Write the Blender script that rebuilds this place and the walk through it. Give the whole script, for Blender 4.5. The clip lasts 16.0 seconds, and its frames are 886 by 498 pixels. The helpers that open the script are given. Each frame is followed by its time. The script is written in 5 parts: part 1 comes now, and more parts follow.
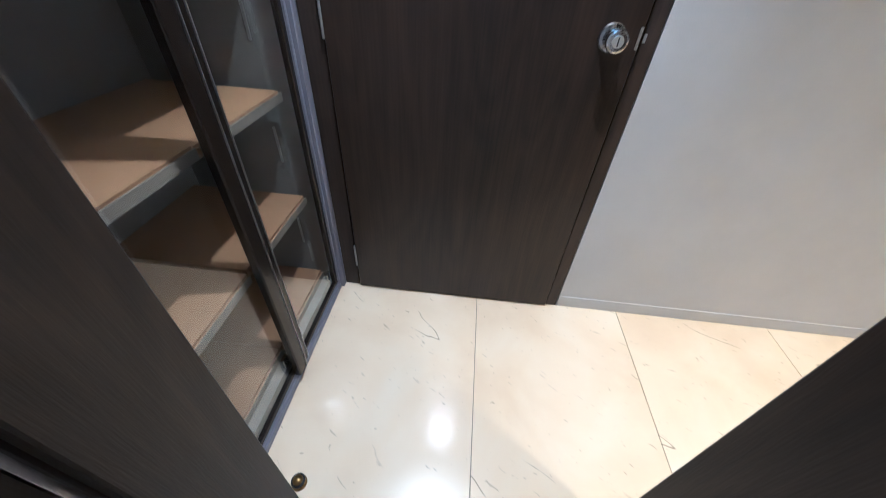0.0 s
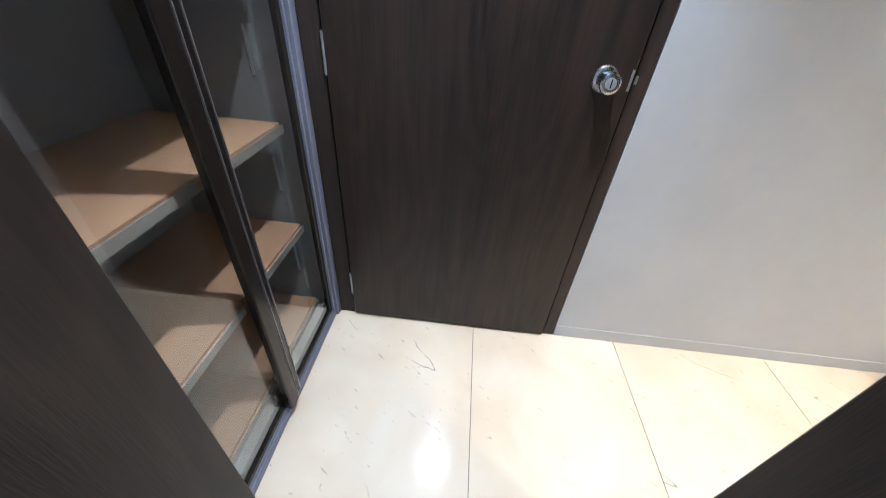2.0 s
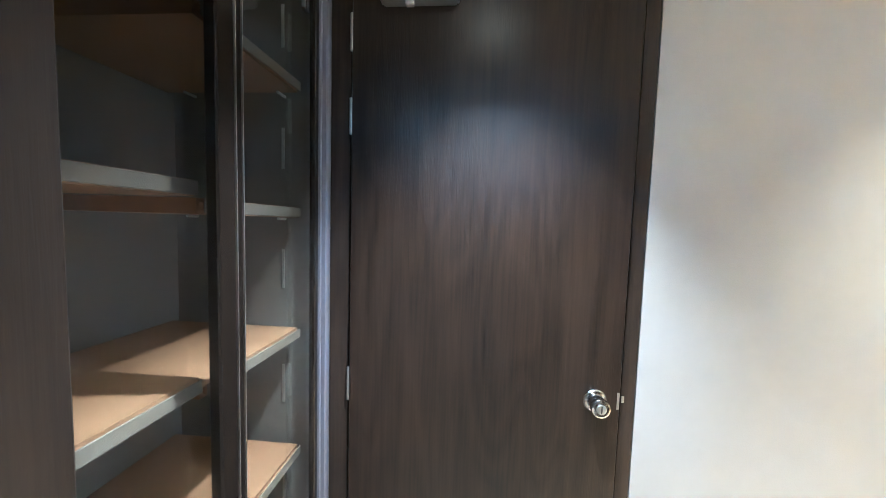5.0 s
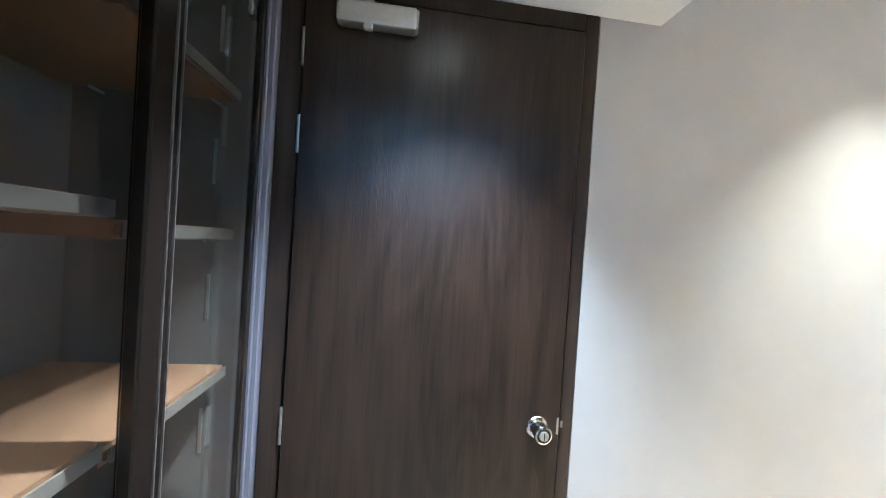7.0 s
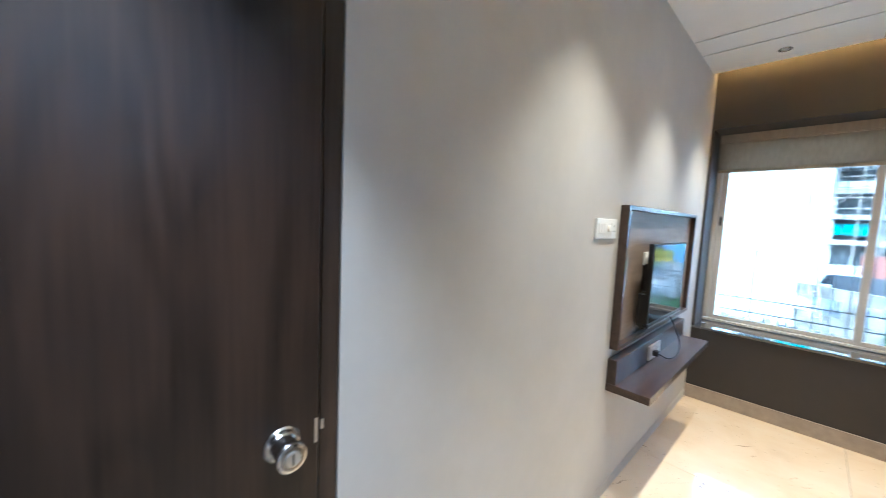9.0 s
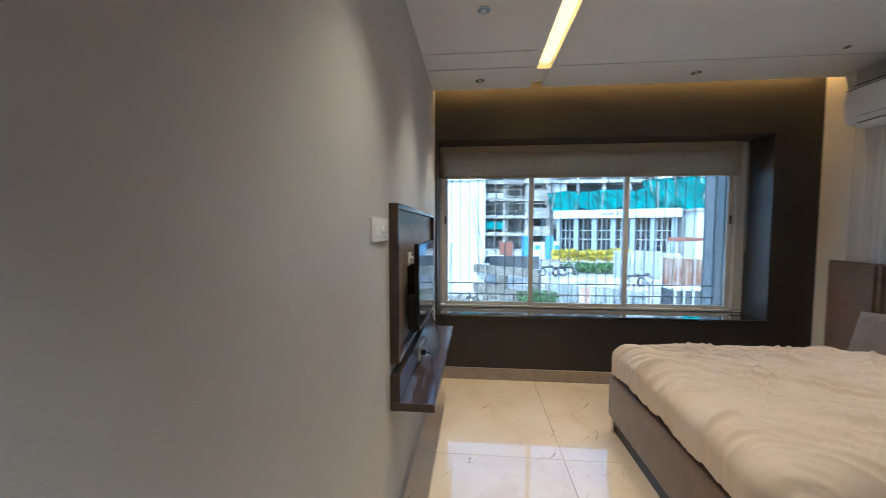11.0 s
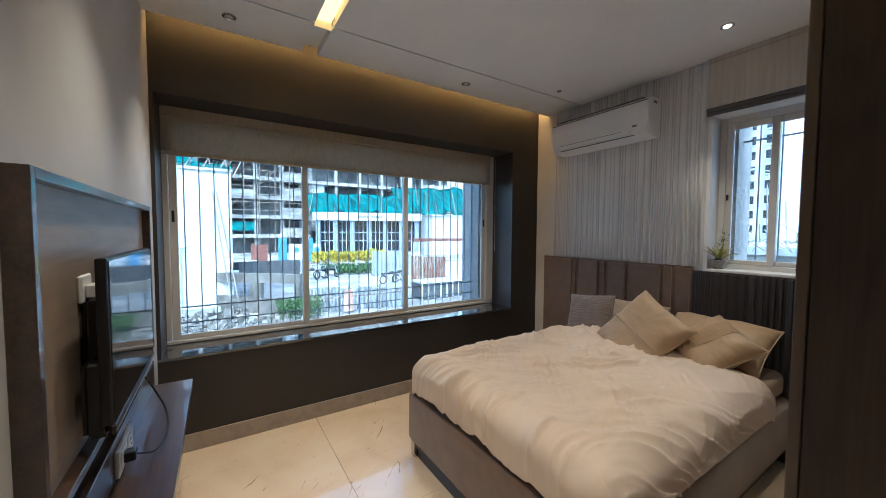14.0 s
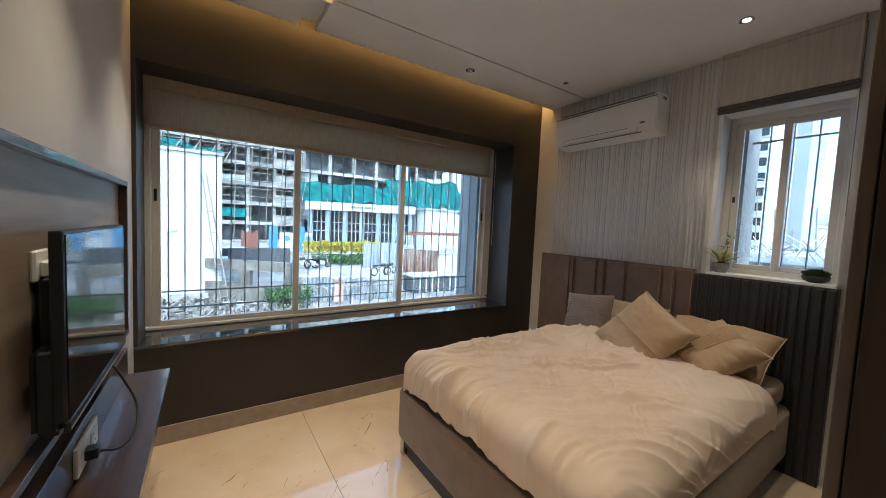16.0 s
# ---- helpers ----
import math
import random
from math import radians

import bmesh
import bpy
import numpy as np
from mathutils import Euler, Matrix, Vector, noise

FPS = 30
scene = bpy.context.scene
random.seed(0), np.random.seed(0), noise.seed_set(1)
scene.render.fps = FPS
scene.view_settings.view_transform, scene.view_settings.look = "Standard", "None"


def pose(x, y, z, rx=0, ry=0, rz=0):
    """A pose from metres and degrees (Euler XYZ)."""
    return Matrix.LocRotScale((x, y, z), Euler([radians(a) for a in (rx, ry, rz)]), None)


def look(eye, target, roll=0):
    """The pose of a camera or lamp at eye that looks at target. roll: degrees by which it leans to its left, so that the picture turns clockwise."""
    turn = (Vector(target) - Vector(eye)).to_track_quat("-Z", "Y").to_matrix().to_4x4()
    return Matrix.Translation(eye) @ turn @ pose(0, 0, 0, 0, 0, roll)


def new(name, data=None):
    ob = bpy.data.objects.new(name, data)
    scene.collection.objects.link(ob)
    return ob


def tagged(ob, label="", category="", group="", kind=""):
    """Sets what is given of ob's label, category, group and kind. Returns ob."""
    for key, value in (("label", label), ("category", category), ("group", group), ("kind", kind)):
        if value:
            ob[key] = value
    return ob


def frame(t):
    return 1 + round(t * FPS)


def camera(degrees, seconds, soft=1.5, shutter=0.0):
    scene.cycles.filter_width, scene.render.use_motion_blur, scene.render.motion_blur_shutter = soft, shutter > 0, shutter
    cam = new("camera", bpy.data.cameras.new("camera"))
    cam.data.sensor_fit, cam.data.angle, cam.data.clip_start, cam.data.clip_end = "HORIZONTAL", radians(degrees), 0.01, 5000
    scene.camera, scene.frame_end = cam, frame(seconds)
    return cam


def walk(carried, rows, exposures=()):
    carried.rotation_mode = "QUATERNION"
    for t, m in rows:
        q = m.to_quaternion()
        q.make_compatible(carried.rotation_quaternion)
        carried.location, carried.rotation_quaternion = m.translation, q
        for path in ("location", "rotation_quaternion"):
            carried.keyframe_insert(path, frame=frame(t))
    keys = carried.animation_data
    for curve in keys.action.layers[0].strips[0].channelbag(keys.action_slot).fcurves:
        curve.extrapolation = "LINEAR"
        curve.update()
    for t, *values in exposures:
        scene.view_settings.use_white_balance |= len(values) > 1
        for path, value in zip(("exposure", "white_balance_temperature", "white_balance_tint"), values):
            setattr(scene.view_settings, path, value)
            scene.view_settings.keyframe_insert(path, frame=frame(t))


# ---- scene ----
cam = camera(102.9, 16.0, soft=0.85, shutter=0.4)
PATH = [
    (0, (1.062, 0.498, 1.157), (-0.458, 0.41, -0.14), 3.8),
    (0.5, (1.068, 0.497, 1.121), (-0.357, 0.471, -0.282), 6.0),
    (1, (1.056, 0.489, 1.12), (-0.354, 0.479, -0.298), 6.5),
    (1.5, (1.053, 0.489, 1.135), (-0.447, 0.443, -0.188), 5.3),
    (2, (1.045, 0.485, 1.178), (-0.553, 0.417, -0.022), 4.8),
    (2.5, (1.046, 0.47, 1.238), (-0.688, 0.388, 0.245), 3.9),
    (3, (1.042, 0.467, 1.297), (-0.799, 0.36, 0.522), 3.5),
    (3.5, (1.044, 0.464, 1.353), (-0.864, 0.32, 0.772), 3.0),
    (4, (1.049, 0.465, 1.405), (-0.899, 0.295, 0.985), 1.9),
    (4.5, (1.053, 0.452, 1.46), (-0.922, 0.291, 1.189), 2.1),
    (5, (1.049, 0.445, 1.51), (-0.94, 0.288, 1.368), 1.7),
    (7.3, (1.021, 0.371, 1.54), (-0.951, 0.695, 1.462), 4.0),
    (7.5, (1.014, 0.38, 1.53), (-0.945, 0.759, 1.402), 4.1),
    (8, (0.967, 0.406, 1.477), (-0.917, 1.047, 1.277), 4.4),
    (8.5, (0.801, 0.459, 1.415), (-0.922, 1.461, 1.259), 4.0),
    (9, (0.661, 0.599, 1.439), (-0.781, 1.973, 1.265), 2.5),
    (9.5, (0.577, 0.678, 1.442), (-0.619, 2.273, 1.277), 2.9),
    (10, (0.477, 0.734, 1.427), (-0.387, 2.533, 1.303), 2.1),
    (12.5, (0.35, 1.152, 1.422), (0.879, 3.077, 1.313), 0.5),
    (13, (0.352, 1.24, 1.412), (1.034, 3.116, 1.284), 1.3),
    (13.5, (0.334, 1.351, 1.422), (1.242, 3.131, 1.335), 0.1),
    (14, (0.327, 1.458, 1.422), (1.403, 3.141, 1.325), 0.3),
    (14.5, (0.343, 1.524, 1.413), (1.397, 3.219, 1.286), 0.9),
    (15, (0.358, 1.556, 1.402), (1.384, 3.266, 1.245), 1.0),
    (15.5, (0.353, 1.561, 1.403), (1.447, 3.231, 1.272), 2.1),
    (16, (0.351, 1.561, 1.399), (1.463, 3.218, 1.272), 2.6),
]
walk(cam, [(t, look(e, g, r)) for t, e, g, r in PATH],
     exposures=[(0.0, 3.95, 4640, 5), (2.0, 4.2, 4600, 4), (3.5, 4.85, 4680, -2), (5.0, 5.1, 4680, -2), (7.5, 4.9, 4550, 0),
                (9.0, 4.15, 4700, 2), (10.0, 2.95, 5100, 3), (12.5, 3.1, 4850, 3), (14.0, 2.95, 5050, 5), (16.0, 2.8, 5550, 7)])

# ---- light ----
world = bpy.data.worlds.new("world")
scene.world = world
world.use_nodes = True
wn = world.node_tree
sky = wn.nodes.new("ShaderNodeTexSky")
sky.sky_type = "NISHITA"
sky.sun_disc = False
sky.sun_elevation, sky.sun_rotation = radians(54), radians(204)
sky.dust_density, sky.air_density = 4.0, 1.2
wn.links.new(sky.outputs[0], wn.nodes["Background"].inputs[0])
wn.nodes["Background"].inputs[1].default_value = 0.15
sun = new("sun", bpy.data.lights.new("sun", "SUN"))
sun.data.energy, sun.data.angle, sun.data.color = 0.6, radians(40), (1, 0.98, 0.95)
sun.matrix_world = look((-9, -20, 30), (0, 0, 0))


# ---- materials ----
def material(name, color, rough=0.6, metal=0.0, vary=0.08, scale=(6, 6, 6), bump=0.0, fine=120.0,
             coat=0.0, sheen=0.0, color2=None, contrast=(0.35, 0.65), random_tint=0.0, spec=0.5):
    """Two scales of noise on colour, one fine bump, in object space (metres)."""
    m = bpy.data.materials.new(name)
    m.use_nodes = True
    nt = m.node_tree
    b = nt.nodes["Principled BSDF"]
    b.inputs["Roughness"].default_value, b.inputs["Metallic"].default_value = rough, metal
    b.inputs["Coat Weight"].default_value = coat
    b.inputs["Sheen Weight"].default_value = sheen
    b.inputs["Specular IOR Level"].default_value = spec
    co = nt.nodes.new("ShaderNodeTexCoord")
    mp = nt.nodes.new("ShaderNodeMapping")
    mp.inputs["Scale"].default_value = scale
    nt.links.new(co.outputs["Object"], mp.inputs[0])
    n1 = nt.nodes.new("ShaderNodeTexNoise")
    n1.inputs["Scale"].default_value, n1.inputs["Detail"].default_value = 1.0, 8.0
    n1.inputs["Roughness"].default_value = 0.65
    nt.links.new(mp.outputs[0], n1.inputs["Vector"])
    ramp = nt.nodes.new("ShaderNodeValToRGB")
    c2 = color2 or tuple(c * (1 - vary * 2) for c in color)
    ramp.color_ramp.elements[0].position, ramp.color_ramp.elements[1].position = contrast
    ramp.color_ramp.elements[0].color = (*c2, 1)
    ramp.color_ramp.elements[1].color = (*color, 1)
    nt.links.new(n1.outputs["Fac"], ramp.inputs[0])
    last = ramp.outputs[0]
    if random_tint:
        info = nt.nodes.new("ShaderNodeObjectInfo")
        hsv = nt.nodes.new("ShaderNodeHueSaturation")
        rng = nt.nodes.new("ShaderNodeMapRange")
        rng.inputs["To Min"].default_value, rng.inputs["To Max"].default_value = 1 - random_tint, 1 + random_tint
        nt.links.new(info.outputs["Random"], rng.inputs["Value"])
        nt.links.new(rng.outputs[0], hsv.inputs["Value"])
        nt.links.new(last, hsv.inputs["Color"])
        last = hsv.outputs[0]
    nt.links.new(last, b.inputs["Base Color"])
    n2 = nt.nodes.new("ShaderNodeTexNoise")
    n2.inputs["Scale"].default_value, n2.inputs["Detail"].default_value = fine, 3.0
    nt.links.new(co.outputs["Object"], n2.inputs["Vector"])
    if bump:
        bp = nt.nodes.new("ShaderNodeBump")
        bp.inputs["Strength"].default_value, bp.inputs["Distance"].default_value = bump, 0.002
        nt.links.new(n2.outputs["Fac"], bp.inputs["Height"])
        nt.links.new(bp.outputs[0], b.inputs["Normal"])
    rr = nt.nodes.new("ShaderNodeMapRange")
    rr.inputs["To Min"].default_value, rr.inputs["To Max"].default_value = max(0.0, rough - 0.05), min(1.0, rough + 0.07)
    nt.links.new(n1.outputs["Fac"], rr.inputs["Value"])
    nt.links.new(rr.outputs[0], b.inputs["Roughness"])
    return m


def wood(name, dark, light, rough, axis="z", cathedral=True, coat=0.0, spec=0.5):
    """Straight dark-stained grain along an axis, with pores and a few arched figures."""
    m = bpy.data.materials.new(name)
    m.use_nodes = True
    nt = m.node_tree
    b = nt.nodes["Principled BSDF"]
    co = nt.nodes.new("ShaderNodeTexCoord")
    k = {"z": (1, 1, 0.035), "y": (1, 0.035, 1), "x": (0.035, 1, 1)}[axis]

    def grain(size, detail, distort=0.0, squeeze=1.0):
        mp = nt.nodes.new("ShaderNodeMapping")
        mp.inputs["Scale"].default_value = tuple(size * (1 if a == 1 else a * squeeze) for a in k)
        nt.links.new(co.outputs["Object"], mp.inputs[0])
        n = nt.nodes.new("ShaderNodeTexNoise")
        n.inputs["Scale"].default_value, n.inputs["Detail"].default_value = 1.0, detail
        n.inputs["Distortion"].default_value = distort
        nt.links.new(mp.outputs[0], n.inputs["Vector"])
        return n.outputs["Fac"]

    broad, mid, fibre, pores = grain(5, 3, 0.6, 5.0), grain(34, 4, 0.4, 1.6), grain(130, 5, 0.0, 0.9), grain(420, 2, 0.0, 1.4)

    def calc(op, a, b):
        n = nt.nodes.new("ShaderNodeMath")
        n.operation = op
        for i, v in enumerate((a, b)):
            if isinstance(v, (int, float)):
                n.inputs[i].default_value = v
            else:
                nt.links.new(v, n.inputs[i])
        return n.outputs[0]

    # arched figure: level lines of a slow field stretched along the grain
    arch = calc("PINGPONG", calc("MULTIPLY", grain(5.5, 1, 0.5, 6.0), 15.0 if cathedral else 8.0), 1.0)
    total = calc("ADD", calc("ADD", calc("MULTIPLY", broad, 0.26), calc("MULTIPLY", mid, 0.30)),
                 calc("ADD", calc("MULTIPLY", fibre, 0.34), calc("MULTIPLY", arch, 0.10)))
    ramp = nt.nodes.new("ShaderNodeValToRGB")
    ramp.color_ramp.elements[0].position, ramp.color_ramp.elements[1].position = 0.36, 0.64
    b.inputs["Specular IOR Level"].default_value = spec
    ramp.color_ramp.elements[0].color, ramp.color_ramp.elements[1].color = (*dark, 1), (*light, 1)
    nt.links.new(total, ramp.inputs[0])
    nt.links.new(ramp.outputs[0], b.inputs["Base Color"])
    bp = nt.nodes.new("ShaderNodeBump")
    bp.inputs["Strength"].default_value, bp.inputs["Distance"].default_value = 0.35, 0.0015
    nt.links.new(pores, bp.inputs["Height"])
    nt.links.new(bp.outputs[0], b.inputs["Normal"])
    rr = nt.nodes.new("ShaderNodeMapRange")
    rr.inputs["To Min"].default_value, rr.inputs["To Max"].default_value = rough - 0.06, rough + 0.08
    nt.links.new(fibre, rr.inputs["Value"])
    nt.links.new(rr.outputs[0], b.inputs["Roughness"])
    b.inputs["Coat Weight"].default_value = coat
    return m


def marble(name):
    """Cream polished marble with fine broken veins, cloudy tint and a slight shift from slab to slab."""
    m = bpy.data.materials.new(name)
    m.use_nodes = True
    nt = m.node_tree
    b = nt.nodes["Principled BSDF"]
    b.inputs["Roughness"].default_value, b.inputs["Coat Weight"].default_value = 0.24, 1.0
    b.inputs["Coat Roughness"].default_value = 0.025
    b.inputs["Coat IOR"].default_value = 1.6
    co = nt.nodes.new("ShaderNodeTexCoord")
    info = nt.nodes.new("ShaderNodeObjectInfo")
    add = nt.nodes.new("ShaderNodeVectorMath")
    add.operation = "MULTIPLY_ADD"
    add.inputs[1].default_value = (7, 3, 5)
    nt.links.new(info.outputs["Random"], add.inputs[0])
    nt.links.new(co.outputs["Object"], add.inputs[2])

    def noise_at(scale, detail, distort=0.0, rough=0.5, squash=None):
        n = nt.nodes.new("ShaderNodeTexNoise")
        n.inputs["Scale"].default_value, n.inputs["Detail"].default_value = scale, detail
        n.inputs["Distortion"].default_value, n.inputs["Roughness"].default_value = distort, rough
        src = add.outputs[0]
        if squash:
            # strokes drawn out along one diagonal of the slab
            turn, mp = nt.nodes.new("ShaderNodeVectorRotate"), nt.nodes.new("ShaderNodeMapping")
            turn.rotation_type = "Z_AXIS"
            turn.inputs["Angle"].default_value = radians(35)
            mp.inputs["Scale"].default_value = squash
            nt.links.new(src, turn.inputs["Vector"])
            nt.links.new(turn.outputs[0], mp.inputs[0])
            src = mp.outputs[0]
        nt.links.new(src, n.inputs["Vector"])
        return n.outputs["Fac"]

    def ramped(src, stops):
        r = nt.nodes.new("ShaderNodeValToRGB")
        els = r.color_ramp.elements
        els[0].position, els[0].color = stops[0][0], (*stops[0][1], 1)
        els[1].position, els[1].color = stops[-1][0], (*stops[-1][1], 1)
        for p, c in stops[1:-1]:
            els.new(p).color = (*c, 1)
        nt.links.new(src, r.inputs[0])
        return r.outputs[0]

    cloud = ramped(noise_at(3.0, 5, 0.4), [(0.3, (0.73, 0.565, 0.39)), (0.55, (0.81, 0.66, 0.48)), (0.75, (0.84, 0.72, 0.56))])
    w, k = (1, 1, 1), (0, 0, 0)
    line = ramped(noise_at(1.0, 4.0, 0.1, 0.5, (3.4, 0.7, 1.0)), [(0.4972, k), (0.4994, w), (0.5006, w), (0.5028, k)])
    gate = ramped(noise_at(1.0, 3, 0.0, 0.6, (9.0, 4.0, 6.0)), [(0.54, k), (0.60, w)])
    flecks = ramped(noise_at(1.0, 2, 0.6, 0.5, (85.0, 24.0, 40.0)), [(0.69, k), (0.72, w)])
    mul = nt.nodes.new("ShaderNodeMix")
    mul.data_type, mul.blend_type = "RGBA", "MULTIPLY"
    mul.inputs[0].default_value = 1.0
    nt.links.new(line, mul.inputs[6])
    nt.links.new(gate, mul.inputs[7])
    plus = nt.nodes.new("ShaderNodeMix")
    plus.data_type, plus.blend_type = "RGBA", "LIGHTEN"
    plus.inputs[0].default_value = 0.38
    nt.links.new(mul.outputs[2], plus.inputs[6])
    nt.links.new(flecks, plus.inputs[7])
    fin = nt.nodes.new("ShaderNodeMix")
    fin.data_type = "RGBA"
    nt.links.new(plus.outputs[2], fin.inputs[0])
    nt.links.new(cloud, fin.inputs[6])
    fin.inputs[7].default_value = (0.25, 0.18, 0.12, 1)
    nt.links.new(fin.outputs[2], b.inputs["Base Color"])
    return m


def glass(name, tint=(1, 1, 1), rough=0.0):
    m = bpy.data.materials.new(name)
    m.use_nodes = True
    b = m.node_tree.nodes["Principled BSDF"]
    b.inputs["Base Color"].default_value = (*tint, 1)
    b.inputs["Transmission Weight"].default_value = 1.0
    b.inputs["Roughness"].default_value = rough
    b.inputs["IOR"].default_value = 1.45
    return m


def glow(name, color, strength):
    m = bpy.data.materials.new(name)
    m.use_nodes = True
    b = m.node_tree.nodes["Principled BSDF"]
    b.inputs["Base Color"].default_value = (*color, 1)
    b.inputs["Emission Color"].default_value = (*color, 1)
    b.inputs["Emission Strength"].default_value = strength
    return m


WOOD = wood("dark_stained_wood", (0.014, 0.0088, 0.0064), (0.044, 0.027, 0.018), 0.5, spec=0.35)
WOOD_DOOR = wood("dark_satin_door_veneer", (0.0105, 0.0064, 0.0045), (0.036, 0.021, 0.0136), 0.36, spec=0.38)
WOOD_Y = wood("dark_walnut_along_wall", (0.022, 0.012, 0.009), (0.07, 0.042, 0.03), 0.3, axis="y", coat=0.6)
PANEL_BACK = wood("taupe_panel_veneer", (0.19, 0.145, 0.115), (0.30, 0.235, 0.185), 0.42, axis="y")
# lighter brown puts grazing light into the wardrobe edge's colour
WOOD_EDGE_LIT = wood("wardrobe_edge_wood_lit", (0.05, 0.034, 0.024), (0.10, 0.07, 0.05), 0.5)
MARBLE = marble("cream_marble")
PAINT = material("warm_grey_wallpaper", (0.57, 0.555, 0.54), 0.62, vary=0.04, scale=(3, 3, 3), bump=0.25, fine=260)
WHITE_PAINT = material("white_wall_paint", (0.78, 0.765, 0.745), 0.7, vary=0.03, scale=(4, 4, 4), bump=0.15, fine=200)
CEILING = material("matt_ceiling_paint", (0.82, 0.81, 0.785), 0.85, vary=0.02, scale=(2, 2, 2), bump=0.1, fine=150)
ACCENT = material("dark_taupe_paint", (0.037, 0.032, 0.031), 0.45, vary=0.08, scale=(3, 3, 3), bump=0.2, fine=200)
SKIRT = material("beige_skirting_stone", (0.42, 0.35, 0.29), 0.4, vary=0.1, scale=(14, 14, 14))
GRANITE = material("black_granite", (0.018, 0.018, 0.021), 0.02, vary=0.4, scale=(180, 180, 180), coat=1.0, spec=1.0)
GRANITE.node_tree.nodes["Principled BSDF"].inputs["Coat IOR"].default_value = 1.9
GROUT = material("tile_grout", (0.32, 0.27, 0.21), 0.85, vary=0.1, scale=(60, 60, 60))
LAMINATE = material("tan_shelf_laminate", (0.25, 0.135, 0.068), 0.5, vary=0.06, scale=(2, 40, 40), bump=0.02)
LIPPING = material("grey_beige_edge_band", (0.15, 0.125, 0.10), 0.4, vary=0.05, scale=(4, 40, 40))
CARCASS = material("grey_cabinet_laminate", (0.17, 0.158, 0.142), 0.45, vary=0.05, scale=(5, 5, 5), bump=0.08)
BRONZE = material("dark_bronze_aluminium", (0.026, 0.019, 0.015), 0.24, metal=0.4, vary=0.1, scale=(60, 60, 3))
ALU = material("grey_anodised_aluminium", (0.22, 0.215, 0.265), 0.4, metal=0.3, vary=0.06, scale=(40, 40, 3))
CHROME = material("polished_steel", (0.62, 0.61, 0.60), 0.16, metal=1.0, vary=0.06, scale=(40, 40, 40))
SATIN = material("satin_steel", (0.60, 0.59, 0.57), 0.36, metal=0.9, vary=0.05, scale=(60, 60, 60))
BRASS = material("aged_brass", (0.34, 0.22, 0.09), 0.3, metal=1.0, vary=0.2, scale=(90, 90, 90))
UPVC = material("white_window_frame", (0.66, 0.64, 0.61), 0.4, vary=0.04, scale=(8, 8, 8))
GRILLE = material("painted_iron_bar", (0.26, 0.27, 0.28), 0.5, metal=0.2, vary=0.2, scale=(30, 30, 30))
BLIND = material("linen_blind_fabric", (0.47, 0.385, 0.285), 0.9, vary=0.1, scale=(120, 120, 14), bump=0.5, fine=500)
BLIND_PALE = material("pale_roller_blind", (0.55, 0.49, 0.41), 0.85, vary=0.1, scale=(60, 60, 3), bump=0.4, fine=400)
BLIND_HEM = material("dark_blind_hem", (0.11, 0.095, 0.09), 0.85, vary=0.1, scale=(80, 80, 80), bump=0.3, fine=500)
SUEDE = material("taupe_suede", (0.195, 0.130, 0.094), 0.85, vary=0.12, scale=(9, 9, 9), bump=0.3, fine=420, sheen=0.3)
SUEDE_DARK = material("charcoal_ribbed_fabric", (0.034, 0.03, 0.033), 0.75, vary=0.1, scale=(20, 20, 4), bump=0.3, fine=420, sheen=0.15)
DUVET = material("cream_cotton_satin", (0.70, 0.575, 0.47), 0.6, vary=0.03, scale=(5, 5, 5))
SHEET = material("beige_bed_sheet", (0.48, 0.37, 0.27), 0.7, vary=0.06, scale=(12, 12, 12), bump=0.2, fine=400)
PILLOW = material("gold_beige_satin", (0.48, 0.335, 0.195), 0.5, vary=0.05, scale=(9, 9, 9), bump=0.15, fine=500, sheen=0.2)
CUSHION = material("mauve_taupe_cushion", (0.21, 0.165, 0.15), 0.75, vary=0.1, scale=(14, 14, 14), bump=0.4, fine=350, sheen=0.3)
quilt = CUSHION.node_tree
wave, qb = quilt.nodes.new("ShaderNodeTexWave"), quilt.nodes.new("ShaderNodeBump")
wave.wave_profile = "TRI"
wave.inputs["Scale"].default_value, wave.inputs["Distortion"].default_value, wave.inputs["Detail Scale"].default_value = 22.0, 9.0, 0.5
qb.inputs["Strength"].default_value, qb.inputs["Distance"].default_value = 0.5, 0.005
quilt.links.new(quilt.nodes["Texture Coordinate"].outputs["Object"], wave.inputs["Vector"])
quilt.links.new(wave.outputs["Fac"], qb.inputs["Height"])
quilt.links.new(qb.outputs[0], quilt.nodes["Principled BSDF"].inputs["Normal"])
PLASTIC_W = material("white_abs_plastic", (0.82, 0.81, 0.79), 0.35, vary=0.02, scale=(6, 6, 6))
PLASTIC_G = material("grey_plastic", (0.20, 0.20, 0.20), 0.45, vary=0.05, scale=(20, 20, 20))
BLACK = material("black_plastic", (0.012, 0.012, 0.013), 0.35, vary=0.1, scale=(20, 20, 20))
SCREEN = material("black_tv_screen", (0.006, 0.006, 0.008), 0.05, vary=0.05, scale=(4, 4, 4), spec=0.5)
# tint added to dim and cool the view outside against the room
GLASS = glass("dimming_window_glass", (0.56, 0.66, 0.68))
CAB_GLASS = glass("cabinet_glass", (0.96, 0.98, 0.97))
LED_WARM = glow("warm_led_strip", (1.0, 0.60, 0.17), 0.40)
LED_COVE = glow("warm_cove_led", (1.0, 0.50, 0.12), 3.0)
LAMP_WARM = glow("warm_downlight_lens", (1.0, 0.84, 0.62), 5.0)
